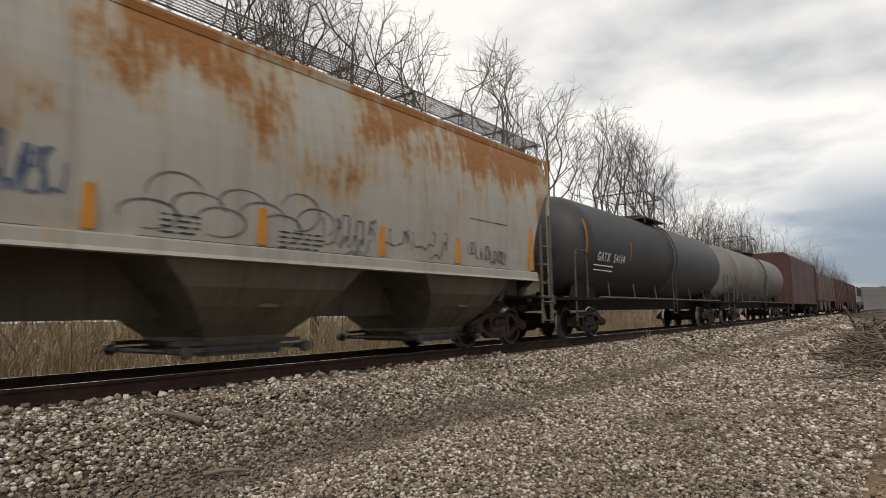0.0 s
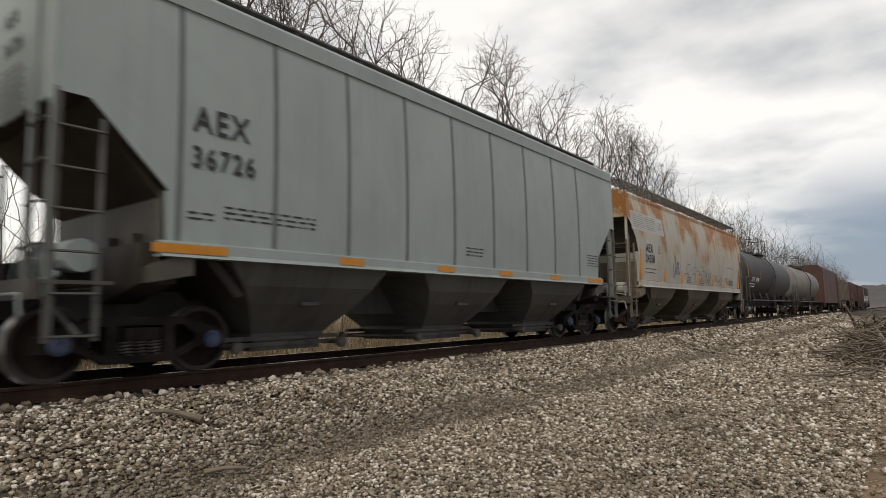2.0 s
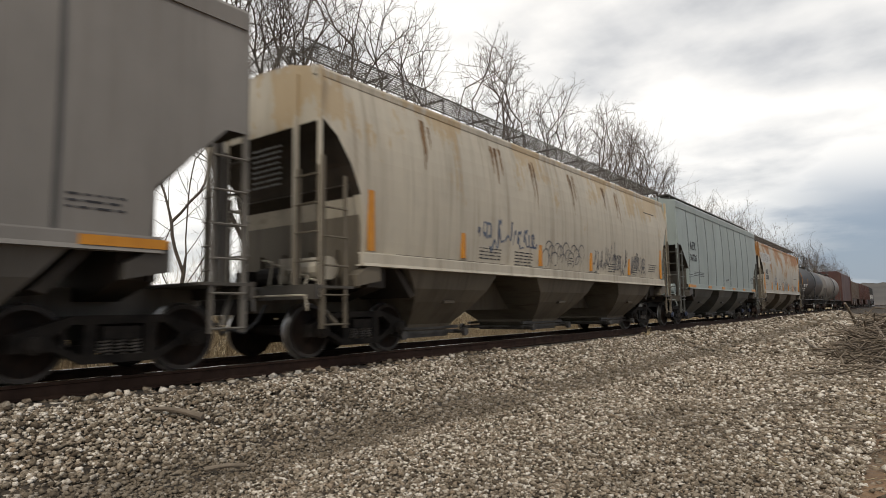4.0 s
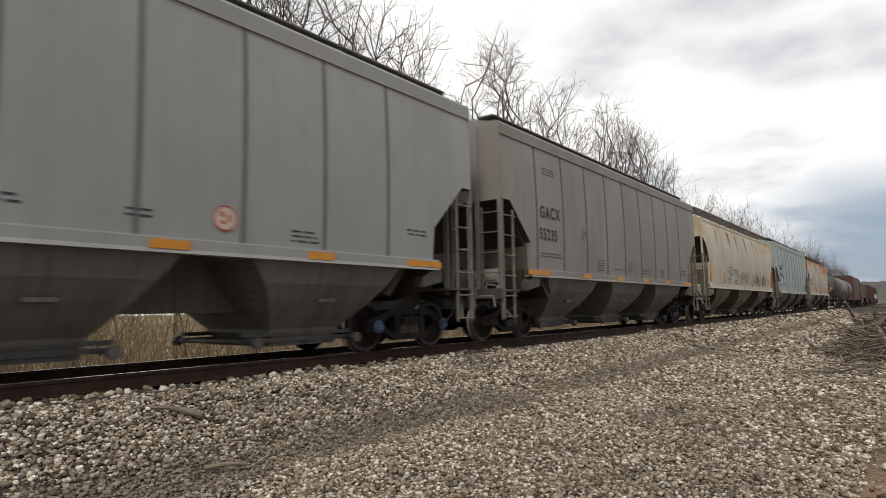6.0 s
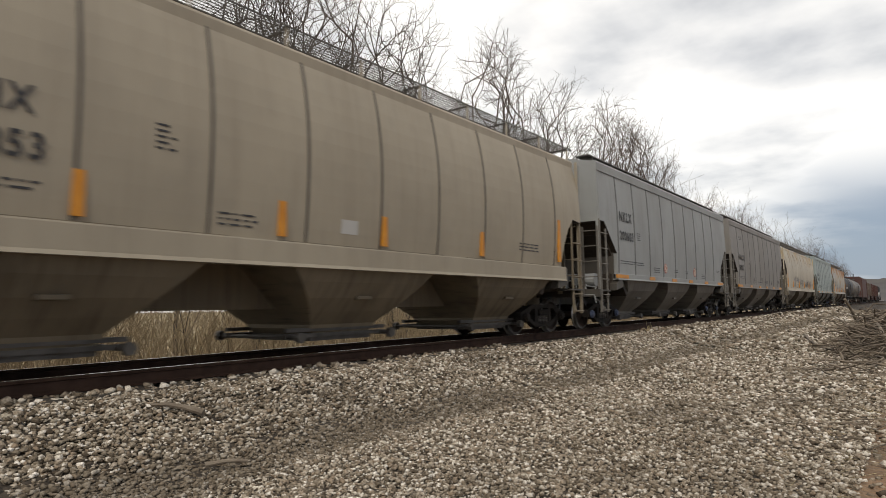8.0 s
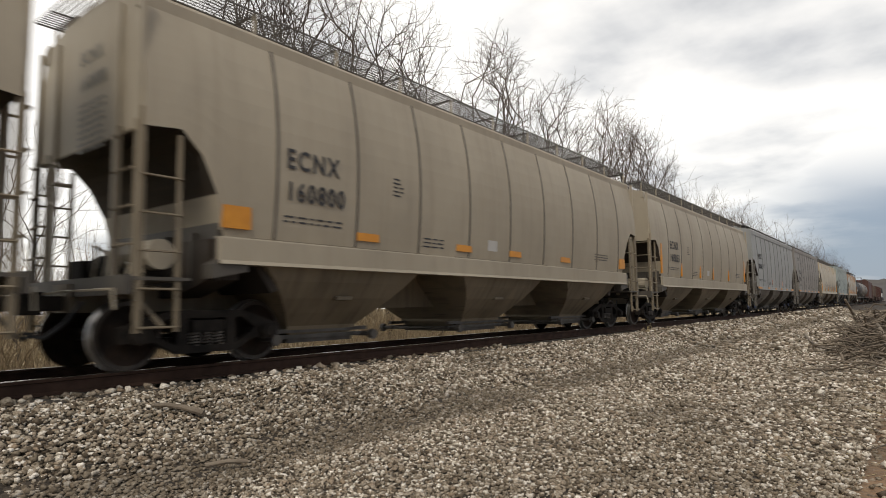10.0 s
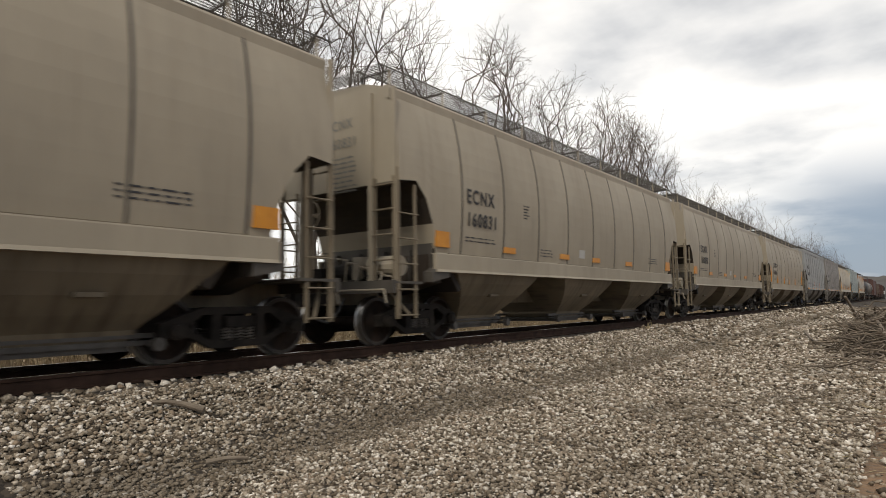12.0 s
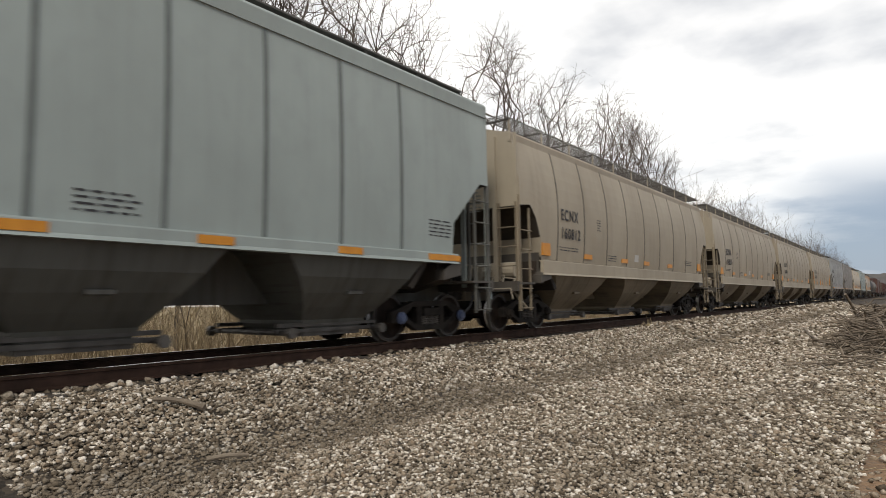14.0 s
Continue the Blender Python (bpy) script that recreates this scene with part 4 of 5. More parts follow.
            part("reflector", fixed(bm), M["orange"], body, "amber reflective strip")
    for t, y, z, size, col in spec["letters"]:
        lettering(body, t, y, z, size, side_x(spec, z + size * 0.3) + 0.012, col, tilt=(-6 * (z + 0.13 - 2.95) if spec["curved"] else 0), bold=size * 0.018)
    # marks on the rear end, read from behind
    for k, (t, y, z, size, col) in enumerate(spec["letters"]):
        ob = lettering(body, t, 0, 0, 0.27, 0, "faint" if spec["curved"] else col)
        ob.matrix_local = Matrix.Translation((-0.2, -0.012, E - 0.55 - 0.36 * k)) @ Matrix.Rotation(radians(90), 4, "X") @ Matrix.Diagonal((0.82, 1, 1, 1))
    # data on the rear end: plain bars
    bm = bmesh.new()
    for k in range(8):
        x, z = -0.2, E - 1.12 - 0.09 * k
        while x < 0.5:
            w = random.uniform(0.06, 0.2)
            box(bm, x, min(x + w, 0.55), -0.006, 0.02, z, z + 0.03)
            x += w + 0.04
    tagged(part("stencil", fixed(bm), M["faint"], body, "small rows of stencilled data"), kind="stuff")
    # small data stencils: plain bars
    for y, z, w, rows, col in spec["stencils"]:
        bm = bmesh.new()
        for k in range(rows):
            zz = z - 0.07 * k
            x = side_x(spec, zz) + 0.006
            yy = y
            while yy < y + w - 0.05:
                ww = random.uniform(0.05, 0.22)
                box(bm, x - 0.02, x, yy, min(yy + ww, y + w), zz, zz + (0.024 if col == "ink" else 0.018))
                yy += ww + 0.05
        tagged(part("stencil", fixed(bm), M[col], body, "small rows of stencilled data"), kind="stuff")
    for y, z, w, h in spec["plates"]:
        bm = bmesh.new()
        za = np.linspace(z - h / 2, z + h / 2, 5)
        extrude(bm, [(side_x(spec, q) + 0.003, q) for q in za] + [(side_x(spec, q) - 0.02, q) for q in za[::-1]], 1, y - w / 2, y + w / 2)
        part("repaint_panel", fixed(bm), M["panel"], body, "pale grey repainted panel")
    for y, z, r in spec.get("discs", []):
        for rr, xx, mt in ((r, 0.004, "red"), (r * 0.86, 0.008, "sign_beige")):
            bm = bmesh.new()
            tube(bm, (1.58, y, z), (1.6 + xx, y, z), rr, rr, 24)
            part("round_sign", fixed(bm), M[mt], body, "faded beige round sign with a red ring")
        bm = bmesh.new()
        for dy, dz, hy, hz in ((-0.28, 0.3, 0.16, 0.2), (0.3, 0.05, 0.13, 0.26), (-0.2, -0.32, 0.22, 0.12)):
            box(bm, 1.602, 1.611, y + (dy - hy) * r, y + (dy + hy) * r, z + (dz - hz) * r, z + (dz + hz) * r)
        part("sign_mark", fixed(bm), M["red"], body, "faded red mark on the round sign")
    for k, (y, z1, z0, w) in enumerate(spec.get("drips", [])):
        rust_run(body, spec, y, z1, z0, w, 60 + k)
    for a in spec["scrawls"]:
        scrawl(body, spec, *a)
    for y in spec["trucks"]:
        truck(car, y, M[spec.get("caps", "truck")], spec.get("steel", "truck"))
    return car


# ---- the cars at the head of the train ----
def tank_car(label, paint, length, mark):
    car = new("tank_car")
    tagged(car, label, "tank car", "cars of the freight train")
    R, zc, y0, y1 = 1.5, 2.72, 0.75, length - 0.75
    bm = bmesh.new()
    prof = [(y0, 0.0)]
    for k in range(1, 9):
        a = math.pi / 2 * k / 8
        prof.append((y0 + 0.75 * (1 - math.cos(a)), R * math.sin(a) ** 0.85))
    prof += [((y0 + y1) / 2 - 0.02, R), ((y0 + y1) / 2, R + 0.015), ((y0 + y1) / 2 + 0.02, R)]
    prof += [(length - y, r) for y, r in prof[8::-1]]
    rings = []
    n = 40
    for y, r in prof:
        rings.append([bm.verts.new((max(r, 0.01) * math.cos(math.tau * k / n), y, zc + max(r, 0.01) * math.sin(math.tau * k / n))) for k in range(n)])
    for a, b in zip(rings, rings[1:]):
        for k in range(n):
            bm.faces.new((a[k], a[(k + 1) % n], b[(k + 1) % n], b[k]))
    bm.faces.new(rings[0]); bm.faces.new(rings[-1])
    shell = part("tank_shell", fixed(bm), M[paint], car, smooth=True)
    ym = length / 2
    bm = bmesh.new()
    tube(bm, (0, ym, zc + R - 0.1), (0, ym, zc + R + 0.22), 0.42, 0.42, 16)
    tube(bm, (0, ym + 0.7, zc + R - 0.1), (0, ym + 0.7, zc + R + 0.3), 0.2, 0.2, 12)
    part("dome", fixed(bm), M["black"], shell)
    bm = bmesh.new()
    for s in (1, -1):
        for y in (ym - 1.3, ym - 0.2, ym + 1.0):
            tube(bm, (s * 0.95, y, zc + R - 0.25), (s * 0.95, y, zc + R + 0.95), 0.025, 0.025, 5)
        for z in (0.5, 0.95):
            tube(bm, (s * 0.95, ym - 1.3, zc + R + z), (s * 0.95, ym + 1.0, zc + R + z), 0.022, 0.022, 5)
    for y in (ym - 1.3, ym + 1.0):
        tube(bm, (-0.95, y, zc + R + 0.95), (0.95, y, zc + R + 0.95), 0.022, 0.022, 5)
    part("safety_railing", bm, M["black"], shell)
    bm = bmesh.new()
    box(bm, -1.0, 1.0, ym - 1.3, ym + 1.0, zc + R - 0.06, zc + R - 0.02)
    part("walkway", fixed(bm), M["grate"], shell)
    for s in (1, -1):
        bm = bmesh.new()
        for e in (-0.22, 0.22):
            pts = [(s * (R + 0.1) * math.cos(a), ym + e, zc + (R + 0.1) * math.sin(a)) for a in np.linspace(-0.35, 1.25, 10)]
            path(bm, [(s * 1.5, ym + e, 0.6)] + pts, 0.022, 5)
        for a in list(np.linspace(-0.35, 1.2, 7)):
            tube(bm, (s * (R + 0.1) * math.cos(a), ym - 0.22, zc + (R + 0.1) * math.sin(a)), (s * (R + 0.1) * math.cos(a), ym + 0.22, zc + (R + 0.1) * math.sin(a)), 0.018, 0.018, 5)
        for z in (0.65, 1.0, 1.4, 1.8):
            tube(bm, (s * 1.5, ym - 0.22, z), (s * 1.5, ym + 0.22, z), 0.018, 0.018, 5)
        part("side_ladder", bm, M["black"], car)
        bm = bmesh.new()
        tube(bm, (s * 1.48, 1.7, 1.14), (s * 1.48, length - 1.7, 1.14), 0.035, 0.035, 6)
        for y in np.arange(2.4, length - 2, 2.1):
            tube(bm, (s * 1.48, y, 1.14), (s * 1.25, y + 0.5, 1.6), 0.018, 0.018, 5)
        part("hand_rail", bm, M["gate"], car)
        for y in ((0.95, 4.3) if mark else ()):
            bm = bmesh.new()
            a0 = np.linspace(-0.25, 0.42 if y < 3 else 0.15, 6)
            pr = [(s * (R + 0.012) * math.cos(a), zc + (R + 0.012) * math.sin(a)) for a in a0] + [(s * (R - 0.02) * math.cos(a), zc + (R - 0.02) * math.sin(a)) for a in a0[::-1]]
            extrude(bm, pr, 1, y - 0.035, y + 0.035)
            part("reflector", fixed(bm), M["old_orange"], shell, "faded amber reflective strip")
    bm = bmesh.new()
    box(bm, -0.3, 0.3, 0.0, length, 0.78, 1.2)
    part("centre_sill", fixed(bm), M["truck"], car)
    for y, sg in ((0.0, 1), (length, -1)):
        bm = bmesh.new()
        box(bm, -1.55, 1.55, *sorted((y, y + sg * 1.7)), 1.05, 1.12)
        part("end_platform", fixed(bm), M["truck"], car)
        for x in (1.5, -1.5):
            bm = bmesh.new()
            path(bm, [(x, y + sg * 0.1, 0.5), (x, y + sg * 0.1, 2.25), (x, y + sg * 0.2, 2.4), (x, y + sg * 0.75, 2.4), (x, y + sg * 0.85, 2.25), (x, y + sg * 0.85, 1.1)], 0.024, 5)
            tube(bm, (x, y + sg * 0.1, 0.6), (x, y + sg * 0.5, 0.6), 0.018, 0.018, 5)
            part("grab_rail", bm, M["gate"], car)
        bm = bmesh.new()
        box(bm, -0.09, 0.09, *sorted((y, y - sg * 0.5)), 0.75, 0.95)
        part("coupler", fixed(bm), M["truck"], car)
        for x in (0.9, -0.9):
            bm = bmesh.new()
            extrude(bm, [(y + sg * 1.1, 1.1), (y + sg * 2.6, 1.1), (y + sg * 2.3, 1.75), (y + sg * 1.4, 1.75)], 0, x - 0.1, x + 0.1)
            part("saddle", fixed(bm), M["truck"], car)
    if mark:
        for k, word in enumerate(mark.split()):
            lettering(shell, word, 1.62 + 1.2 * k, 2.2, 0.36, 1.475, "white", tilt=14, bold=0.004)
        bm = bmesh.new()
        for k in range(2):
            for j in range(5):
                box(bm, 1.36, 1.37 - 0.05 * k + 0.03, 1.62 + 0.28 * j, 1.62 + 0.28 * j + 0.22, 2.06 - 0.14 * k, 2.09 - 0.14 * k)
        tagged(part("stencil", fixed(bm), M["white"], shell), kind="stuff")
    for y in (1.75, length - 1.75):
        truck(car, y, M["truck_brown"], "truck_brown")
    return car


def box_body(name, label, cat, paint, length, z0, z1, ribs, roof, lower_bays=0):
    car = new(name)
    tagged(car, label, cat, "cars of the freight train")
    bm = bmesh.new()
    extrude(bm, [(-1.5, z0), (1.5, z0), (1.52, z1), (1.2, z1 + roof), (-1.2, z1 + roof), (-1.52, z1)], 1, 0.1, length - 0.1)
    body = part("body", fixed(bm), M[paint], car)
    for k in range(ribs):
        y = 0.2 + (length - 0.4) * k / (ribs - 1)
        for s in (1, -1):
            bm = bmesh.new()
            box(bm, *sorted((s * 1.49, s * 1.58)), y - 0.06, y + 0.06, z0, z1)
            part("side_post", fixed(bm), M[paint], body)
    bm = bmesh.new()
    box(bm, -0.3, 0.3, 0, length, 0.75, z0)
    part("centre_sill", fixed(bm), M["truck"], car)
    for k in range(lower_bays):
        step = (length - 5) / lower_bays
        bm = bmesh.new()
        a, b = 2.5 + k * step, 2.5 + (k + 1) * step
        extrude(bm, [(a, z0), (b, z0), ((a + b) / 2 + 0.4, 0.45), ((a + b) / 2 - 0.4, 0.45)], 0, -1.3, 1.3)
        part("hopper_bay", fixed(bm), M[paint], car)
    for y, sg in ((0.0, 1), (length, -1)):
        bm = bmesh.new()
        box(bm, -0.09, 0.09, *sorted((y + sg * 0.1, y - sg * 0.5)), 0.75, 0.95)
        part("coupler", fixed(bm), M["truck"], car)
        l = ladder(car, y + sg * 0.15, sg, M[paint], x=1.58, z0=0.6, z1=z1 - 0.1)
    for y in (1.6, length - 1.6):
        truck(car, y)
    return car, body


def locomotive():
    car = new("locomotive")
    tagged(car, "dark diesel locomotive with pale hood at the head of the train", "locomotive", "cars of the freight train")
    L = 21.0
    bm = bmesh.new()
    box(bm, -1.5, 1.5, 0.2, L - 0.2, 1.2, 1.65)
    part("frame", fixed(bm), M["black"], car)
    bm = bmesh.new()
    extrude(bm, [(-0.85, 1.65), (0.85, 1.65), (0.85, 4.3), (0.6, 4.6), (-0.6, 4.6), (-0.85, 4.3)], 1, 1.2, 15.8)
    part("long_hood", fixed(bm), M["p_grey2"], car)
    bm = bmesh.new()
    extrude(bm, [(-1.5, 1.65), (1.5, 1.65), (1.5, 4.2), (1.0, 4.6), (-1.0, 4.6), (-1.5, 4.2)], 1, 15.8, 18.3)
    cab = part("cab", fixed(bm), M["black"], car)
    bm = bmesh.new()
    box(bm, 1.495, 1.51, 16.2, 17.0, 3.2, 3.9)
    part("window", fixed(bm), M["gate"], cab)
    bm = bmesh.new()
    extrude(bm, [(-0.8, 1.65), (0.8, 1.65), (0.8, 3.0), (-0.8, 3.0)], 1, 18.3, 20.2)
    part("short_hood", fixed(bm), M["black"], car)
    bm = bmesh.new()
    extrude(bm, [(-1.2, 0.5), (1.2, 0.5), (1.45, 0.8), (1.45, 1.2), (-1.45, 1.2), (-1.45, 0.8)], 1, 7.5, 13.5)
    part("fuel_tank", fixed(bm), M["black"], car)
    for y, e in ((0.3, 1), (L - 0.3, 1)):
        bm = bmesh.new()
        box(bm, -1.45, 1.45, y - 0.15, y + 0.15, 0.35, 1.3)
        part("pilot", fixed(bm), M["black"], car)
    bm = bmesh.new()
    for s in (1, -1):
        tube(bm, (s * 1.45, 1.0, 2.65), (s * 1.45, 15.7, 2.65), 0.025, 0.025, 5)
        for y in np.arange(1.0, 15.8, 1.8):
            tube(bm, (s * 1.45, y, 1.65), (s * 1.45, y, 2.65), 0.02, 0.02, 5)
    part("hand_rail", bm, M["white"], car)
    for y in (3.2, 5.1, L - 5.1, L - 3.2):
        truck(car, y)
    return car


# ---- trees and brush ----
def add_tube(V, F, a, b, r0, r1, n):
    d = (b - a).normalized()
    u = d.orthogonal().normalized()
    w = d.cross(u)
    k0 = len(V)
    for p, r in ((a, r0), (b, r1)):
        for k in range(n):
            c = math.cos(math.tau * k / n) * u + math.sin(math.tau * k / n) * w
            V.append(p + c * r)
    for k in range(n):
        F.append((k0 + k, k0 + (k + 1) % n, k0 + n + (k + 1) % n, k0 + n + k))


def mesh_of(name, V, F, material):
    me = bpy.data.meshes.new(name)
    me.from_pydata([v[:] for v in V], [], F)
    me.materials.append(material)
    for f in me.polygons:
        f.use_smooth = True
    return me


def tree_kind(seed, height, limbs=4, spread=0.25, base=0.28, finest=0.4, stems=1):
    """A bare tree: the trunk forks into rising limbs, these fork again down to fine twigs within one domed outline;
    every piece is as thick as the twigs that it carries ask for."""
    rng = random.Random(seed)
    nodes, parent, ends = [], [], []
    cz, hz, hx = height * (base * 0.8 + 1) / 2, height * (1 - base * 0.8) / 2, height * spread

    def run(at, d, length, pieces, wander, lift):
        for k in range(pieces):
            d = (d + Vector((rng.gauss(0, wander), rng.gauss(0, wander), rng.gauss(0, wander) + lift))).normalized()
            nodes.append(nodes[at] + d * length / pieces); parent.append(at)
            at = len(nodes) - 1
        return at, d

    def turned(d, angle, roll):
        side = d.orthogonal().normalized()
        side.rotate(Matrix.Rotation(roll, 3, d))
        return (d * math.cos(angle) + side * math.sin(angle)).normalized()

    def fork(at, d, length, level):
        p = nodes[at]
        out = (p.x / hx) ** 2 + (p.y / hx) ** 2 + ((p.z - cz) / hz) ** 2
        if length < finest or (out > 1.0 and level > 3):
            return
        roll = rng.random() * math.tau
        way = [(rng.uniform(8, 22), 0.0, 0.86), (rng.uniform(30, 48), math.pi, 0.74)]
        if rng.random() < 0.28:
            way.append((rng.uniform(35, 58), rng.uniform(1.2, 1.9), 0.62))
        for angle, r, keep in way:
            l = length * keep * rng.uniform(0.85, 1.12)
            e, dd = run(at, turned(d, radians(angle), roll + r), l, 3 if l > 1.2 else 2, 0.1, 0.045)
            # a short side spur on the way
            if rng.random() < 0.6:
                run(parent[e], turned(dd, radians(rng.uniform(35, 65)), rng.random() * math.tau), rng.uniform(0.25, 0.6), 1, 0.1, 0.05)
            fork(e, dd, l, level + 1)

    for m in range(stems):
        nodes.append(Vector((0.5 * m, 0.3 * m, -0.4))); parent.append(-1)
        at, d = run(len(nodes) - 1, Vector((rng.gauss(0, 0.06) + 0.2 * m, rng.gauss(0, 0.06), 1)).normalized(), height * base, 7, 0.04, 0.0)
        ends.append((at, d))
    trunk_n = len(nodes)
    for at, d in ends:
        roll = rng.random() * math.tau
        for k in range(limbs):
            l = height * 0.155 * rng.uniform(0.85, 1.15)
            e, dd = run(at - k % 3, turned(d, radians(8 if k == 0 else rng.uniform(24, 46)), roll + math.tau * k / max(limbs - 1, 1)), l, 4, 0.06, 0.05)
            fork(e, dd, l, 1)
    n = len(nodes)
    load, tip = [0.0] * n, 0.005 * height / 17
    kids = set(parent)
    for k in range(n - 1, -1, -1):
        if k not in kids:
            load[k] = tip ** 2.2
        if parent[k] >= 0:
            load[parent[k]] += load[k]
    rad = [v ** (1 / 2.2) for v in load]
    TV, TF, V, F = [], [], [], []
    for k in range(n):
        p = parent[k]
        if p < 0:
            continue
        if k < trunk_n:
            add_tube(TV, TF, nodes[p], nodes[k], rad[p] * 1.03, rad[k], 8)
        else:
            add_tube(V, F, nodes[p], nodes[k], min(rad[p], rad[k] * 1.35), rad[k] if k in kids else rad[k] * 0.5, 5 if rad[k] > 0.04 else 3)
    return mesh_of("trunk", TV, TF, M["bark"]), mesh_of("crown", V, F, M["twig"])


def plant(kinds, k, x, y, turn, size, label):
    root = new("tree")
    tagged(root, label, "tree", "bare trees along the railway")
    root.matrix_world = Matrix.Translation((x, y, ground_z(x))) @ Matrix.Rotation(turn, 4, "Z") @ Matrix.Scale(size, 4)
    a, b = new("trunk", kinds[k][0]), new("crown", kinds[k][1])
    a.parent, b.parent = root, root
    b["label"] = "crown of fine leafless branches"


def build_trees():
    rng = random.Random(11)
    kinds = [tree_kind(21, 17.0, 5, 0.145, 0.38, 0.36), tree_kind(22, 17.0, 5, 0.165, 0.34, 0.4), tree_kind(23, 17.0, 5, 0.165, 0.32, 0.38), tree_kind(24, 17.0, 5, 0.175, 0.34, 0.4), tree_kind(25, 17.0, 5, 0.175, 0.3, 0.4)]
    kinds += [tree_kind(30 + k, 17.0, 5, 0.2, 0.22, 0.7) for k in range(5)]
    tall = "tall leafless tree with fine grey-brown branches"
    # the row whose crowns stand out one by one: (y, x, height, kind)
    row = [(11.5, -12.5, 15.0, 1), (14.6, -12.0, 19.0, 3), (18.0, -12.5, 19.5, 2), (22.4, -12.0, 20.0, 4), (32.1, -12.0, 20.6, 0),
           (41.8, -12.0, 20.6, 2), (49.5, -12.0, 22.0, 1), (54.5, -12.5, 22.6, 3), (60.0, -12.0, 21.0, 4), (64.5, -13.0, 19.5, 6), (68.0, -13.0, 19.0, 7), (71.0, -12.0, 18.0, 5), (74.0, -13.0, 19.0, 8)]
    for y, x, h, k in row:
        plant(kinds, k, x, y, rng.random() * math.tau, h / 17.0, tall)
    y = 76.0
    while y < 300:
        plant(kinds, 5 + rng.randrange(5), rng.uniform(-16, -10.5), y, rng.random() * math.tau, rng.uniform(18.5, 22.5) / 17.0, tall)
        y += rng.uniform(1.8, 3.2) * (1 if y < 130 else 2.0)
    # a thinner second row and saplings behind
    for k in range(16):
        plant(kinds, 5 + rng.randrange(5), rng.uniform(-30, -18), rng.uniform(75, 260), rng.random() * math.tau, rng.uniform(13, 17) / 17.0, tall)
    for k in range(24):
        plant(kinds, 5 + rng.randrange(5), rng.uniform(-15, -7.0), 3 + 30 * rng.random() ** 1.3, rng.random() * math.tau, rng.uniform(0.25, 0.6), "slim leafless sapling in the trackside brush")


def build_brush():
    """Dry stalks and brambles on the far side of the track."""
    rng = random.Random(4)
    V, F = [], []
    for k in range(7600):
        x = -4.6 - 11.0 * rng.random() ** 1.3
        y = 1 + 60 * rng.random() ** 1.5
        z = ground_z(x) - 0.05
        h = rng.uniform(0.5, 1.4) * (1.1 + 0.24 * (-x - 4))
        p = Vector((x, y, z))
        d = Vector((rng.gauss(0, 0.28), rng.gauss(0, 0.28), 1)).normalized()
        q = p + d * h * 0.55
        e = (d + Vector((rng.gauss(0, 0.35), rng.gauss(0, 0.35), 0))).normalized()
        r = q + e * h * 0.55
        add_tube(V, F, p, q, 0.010, 0.008, 3); add_tube(V, F, q, r, 0.008, 0.003, 3)
        for j in range(3):
            f = (e + Vector((rng.gauss(0, 0.6), rng.gauss(0, 0.6), rng.gauss(0.2, 0.3)))).normalized()
            s = q.lerp(r, rng.random() * 0.8)
            add_tube(V, F, s, s + f * h * rng.uniform(0.2, 0.4), 0.005, 0.002, 3)
    ob = new("brush", mesh_of("brush", V, F, M["brush"]))
    tagged(ob, "tangled dry brown brush beyond the track", "brush", kind="stuff")
    # matted grass tufts
    V, F = [], []
    for k in range(9000):
        x = -4.2 - 14 * rng.random() ** 1.2
        y = -5 + 55 * rng.random() ** 1.3
        p = Vector((x, y, ground_z(x) - 0.03))
        for j in range(3):
            d = Vector((rng.gauss(0, 0.45), rng.gauss(0, 0.45), 1)).normalized()
            h = rng.uniform(0.15, 0.5)
            w = Vector((rng.gauss(0, 1), rng.gauss(0, 1), 0)).normalized() * 0.012
            k0 = len(V)
            V += [p - w, p + w, p + d * h * 0.6 + w * 0.7, p + d * h * 0.6 - w * 0.7, p + d * h + Vector((d.x, d.y, -0.3)) * 0.12]
            F += [(k0, k0 + 1, k0 + 2, k0 + 3), (k0 + 3, k0 + 2, k0 + 4)]
    ob = new("dry_grass", mesh_of("dry_grass", V, F, M["straw"]))
    tagged(ob, "matted straw-coloured dry grass beyond the track", "grass", kind="stuff")


def stick(name, label, pts, r0, r1, material, cat, squash=1.0):
    bm = bmesh.new()
    n = 8
    rings = []
    for i, p in enumerate(pts):
        f = i / (len(pts) - 1)
        d = (Vector(pts[min(i + 1, len(pts) - 1)]) - Vector(pts[max(i - 1, 0)])).normalized()
        u = d.cross(Vector((0, 0, 1))).normalized()
        w = u.cross(d)
        r = r0 + (r1 - r0) * f
        rings.append([bm.verts.new(Vector(p) + (u * math.cos(math.tau * k / n) + w * math.sin(math.tau * k / n) * squash) * r * (1 + 0.16 * noise.noise((i * 1.3, k * 2.1, r0 * 50)))) for k in range(n)])
    for a, b in zip(rings, rings[1:]):
        for k in range(n):
            bm.faces.new((a[k], a[(k + 1) % n], b[(k + 1) % n], b[k]))
    bm.faces.new(rings[0][::-1]); bm.faces.new(rings[-1])
    return tagged(part(name, fixed(bm), M[material]), label, cat)


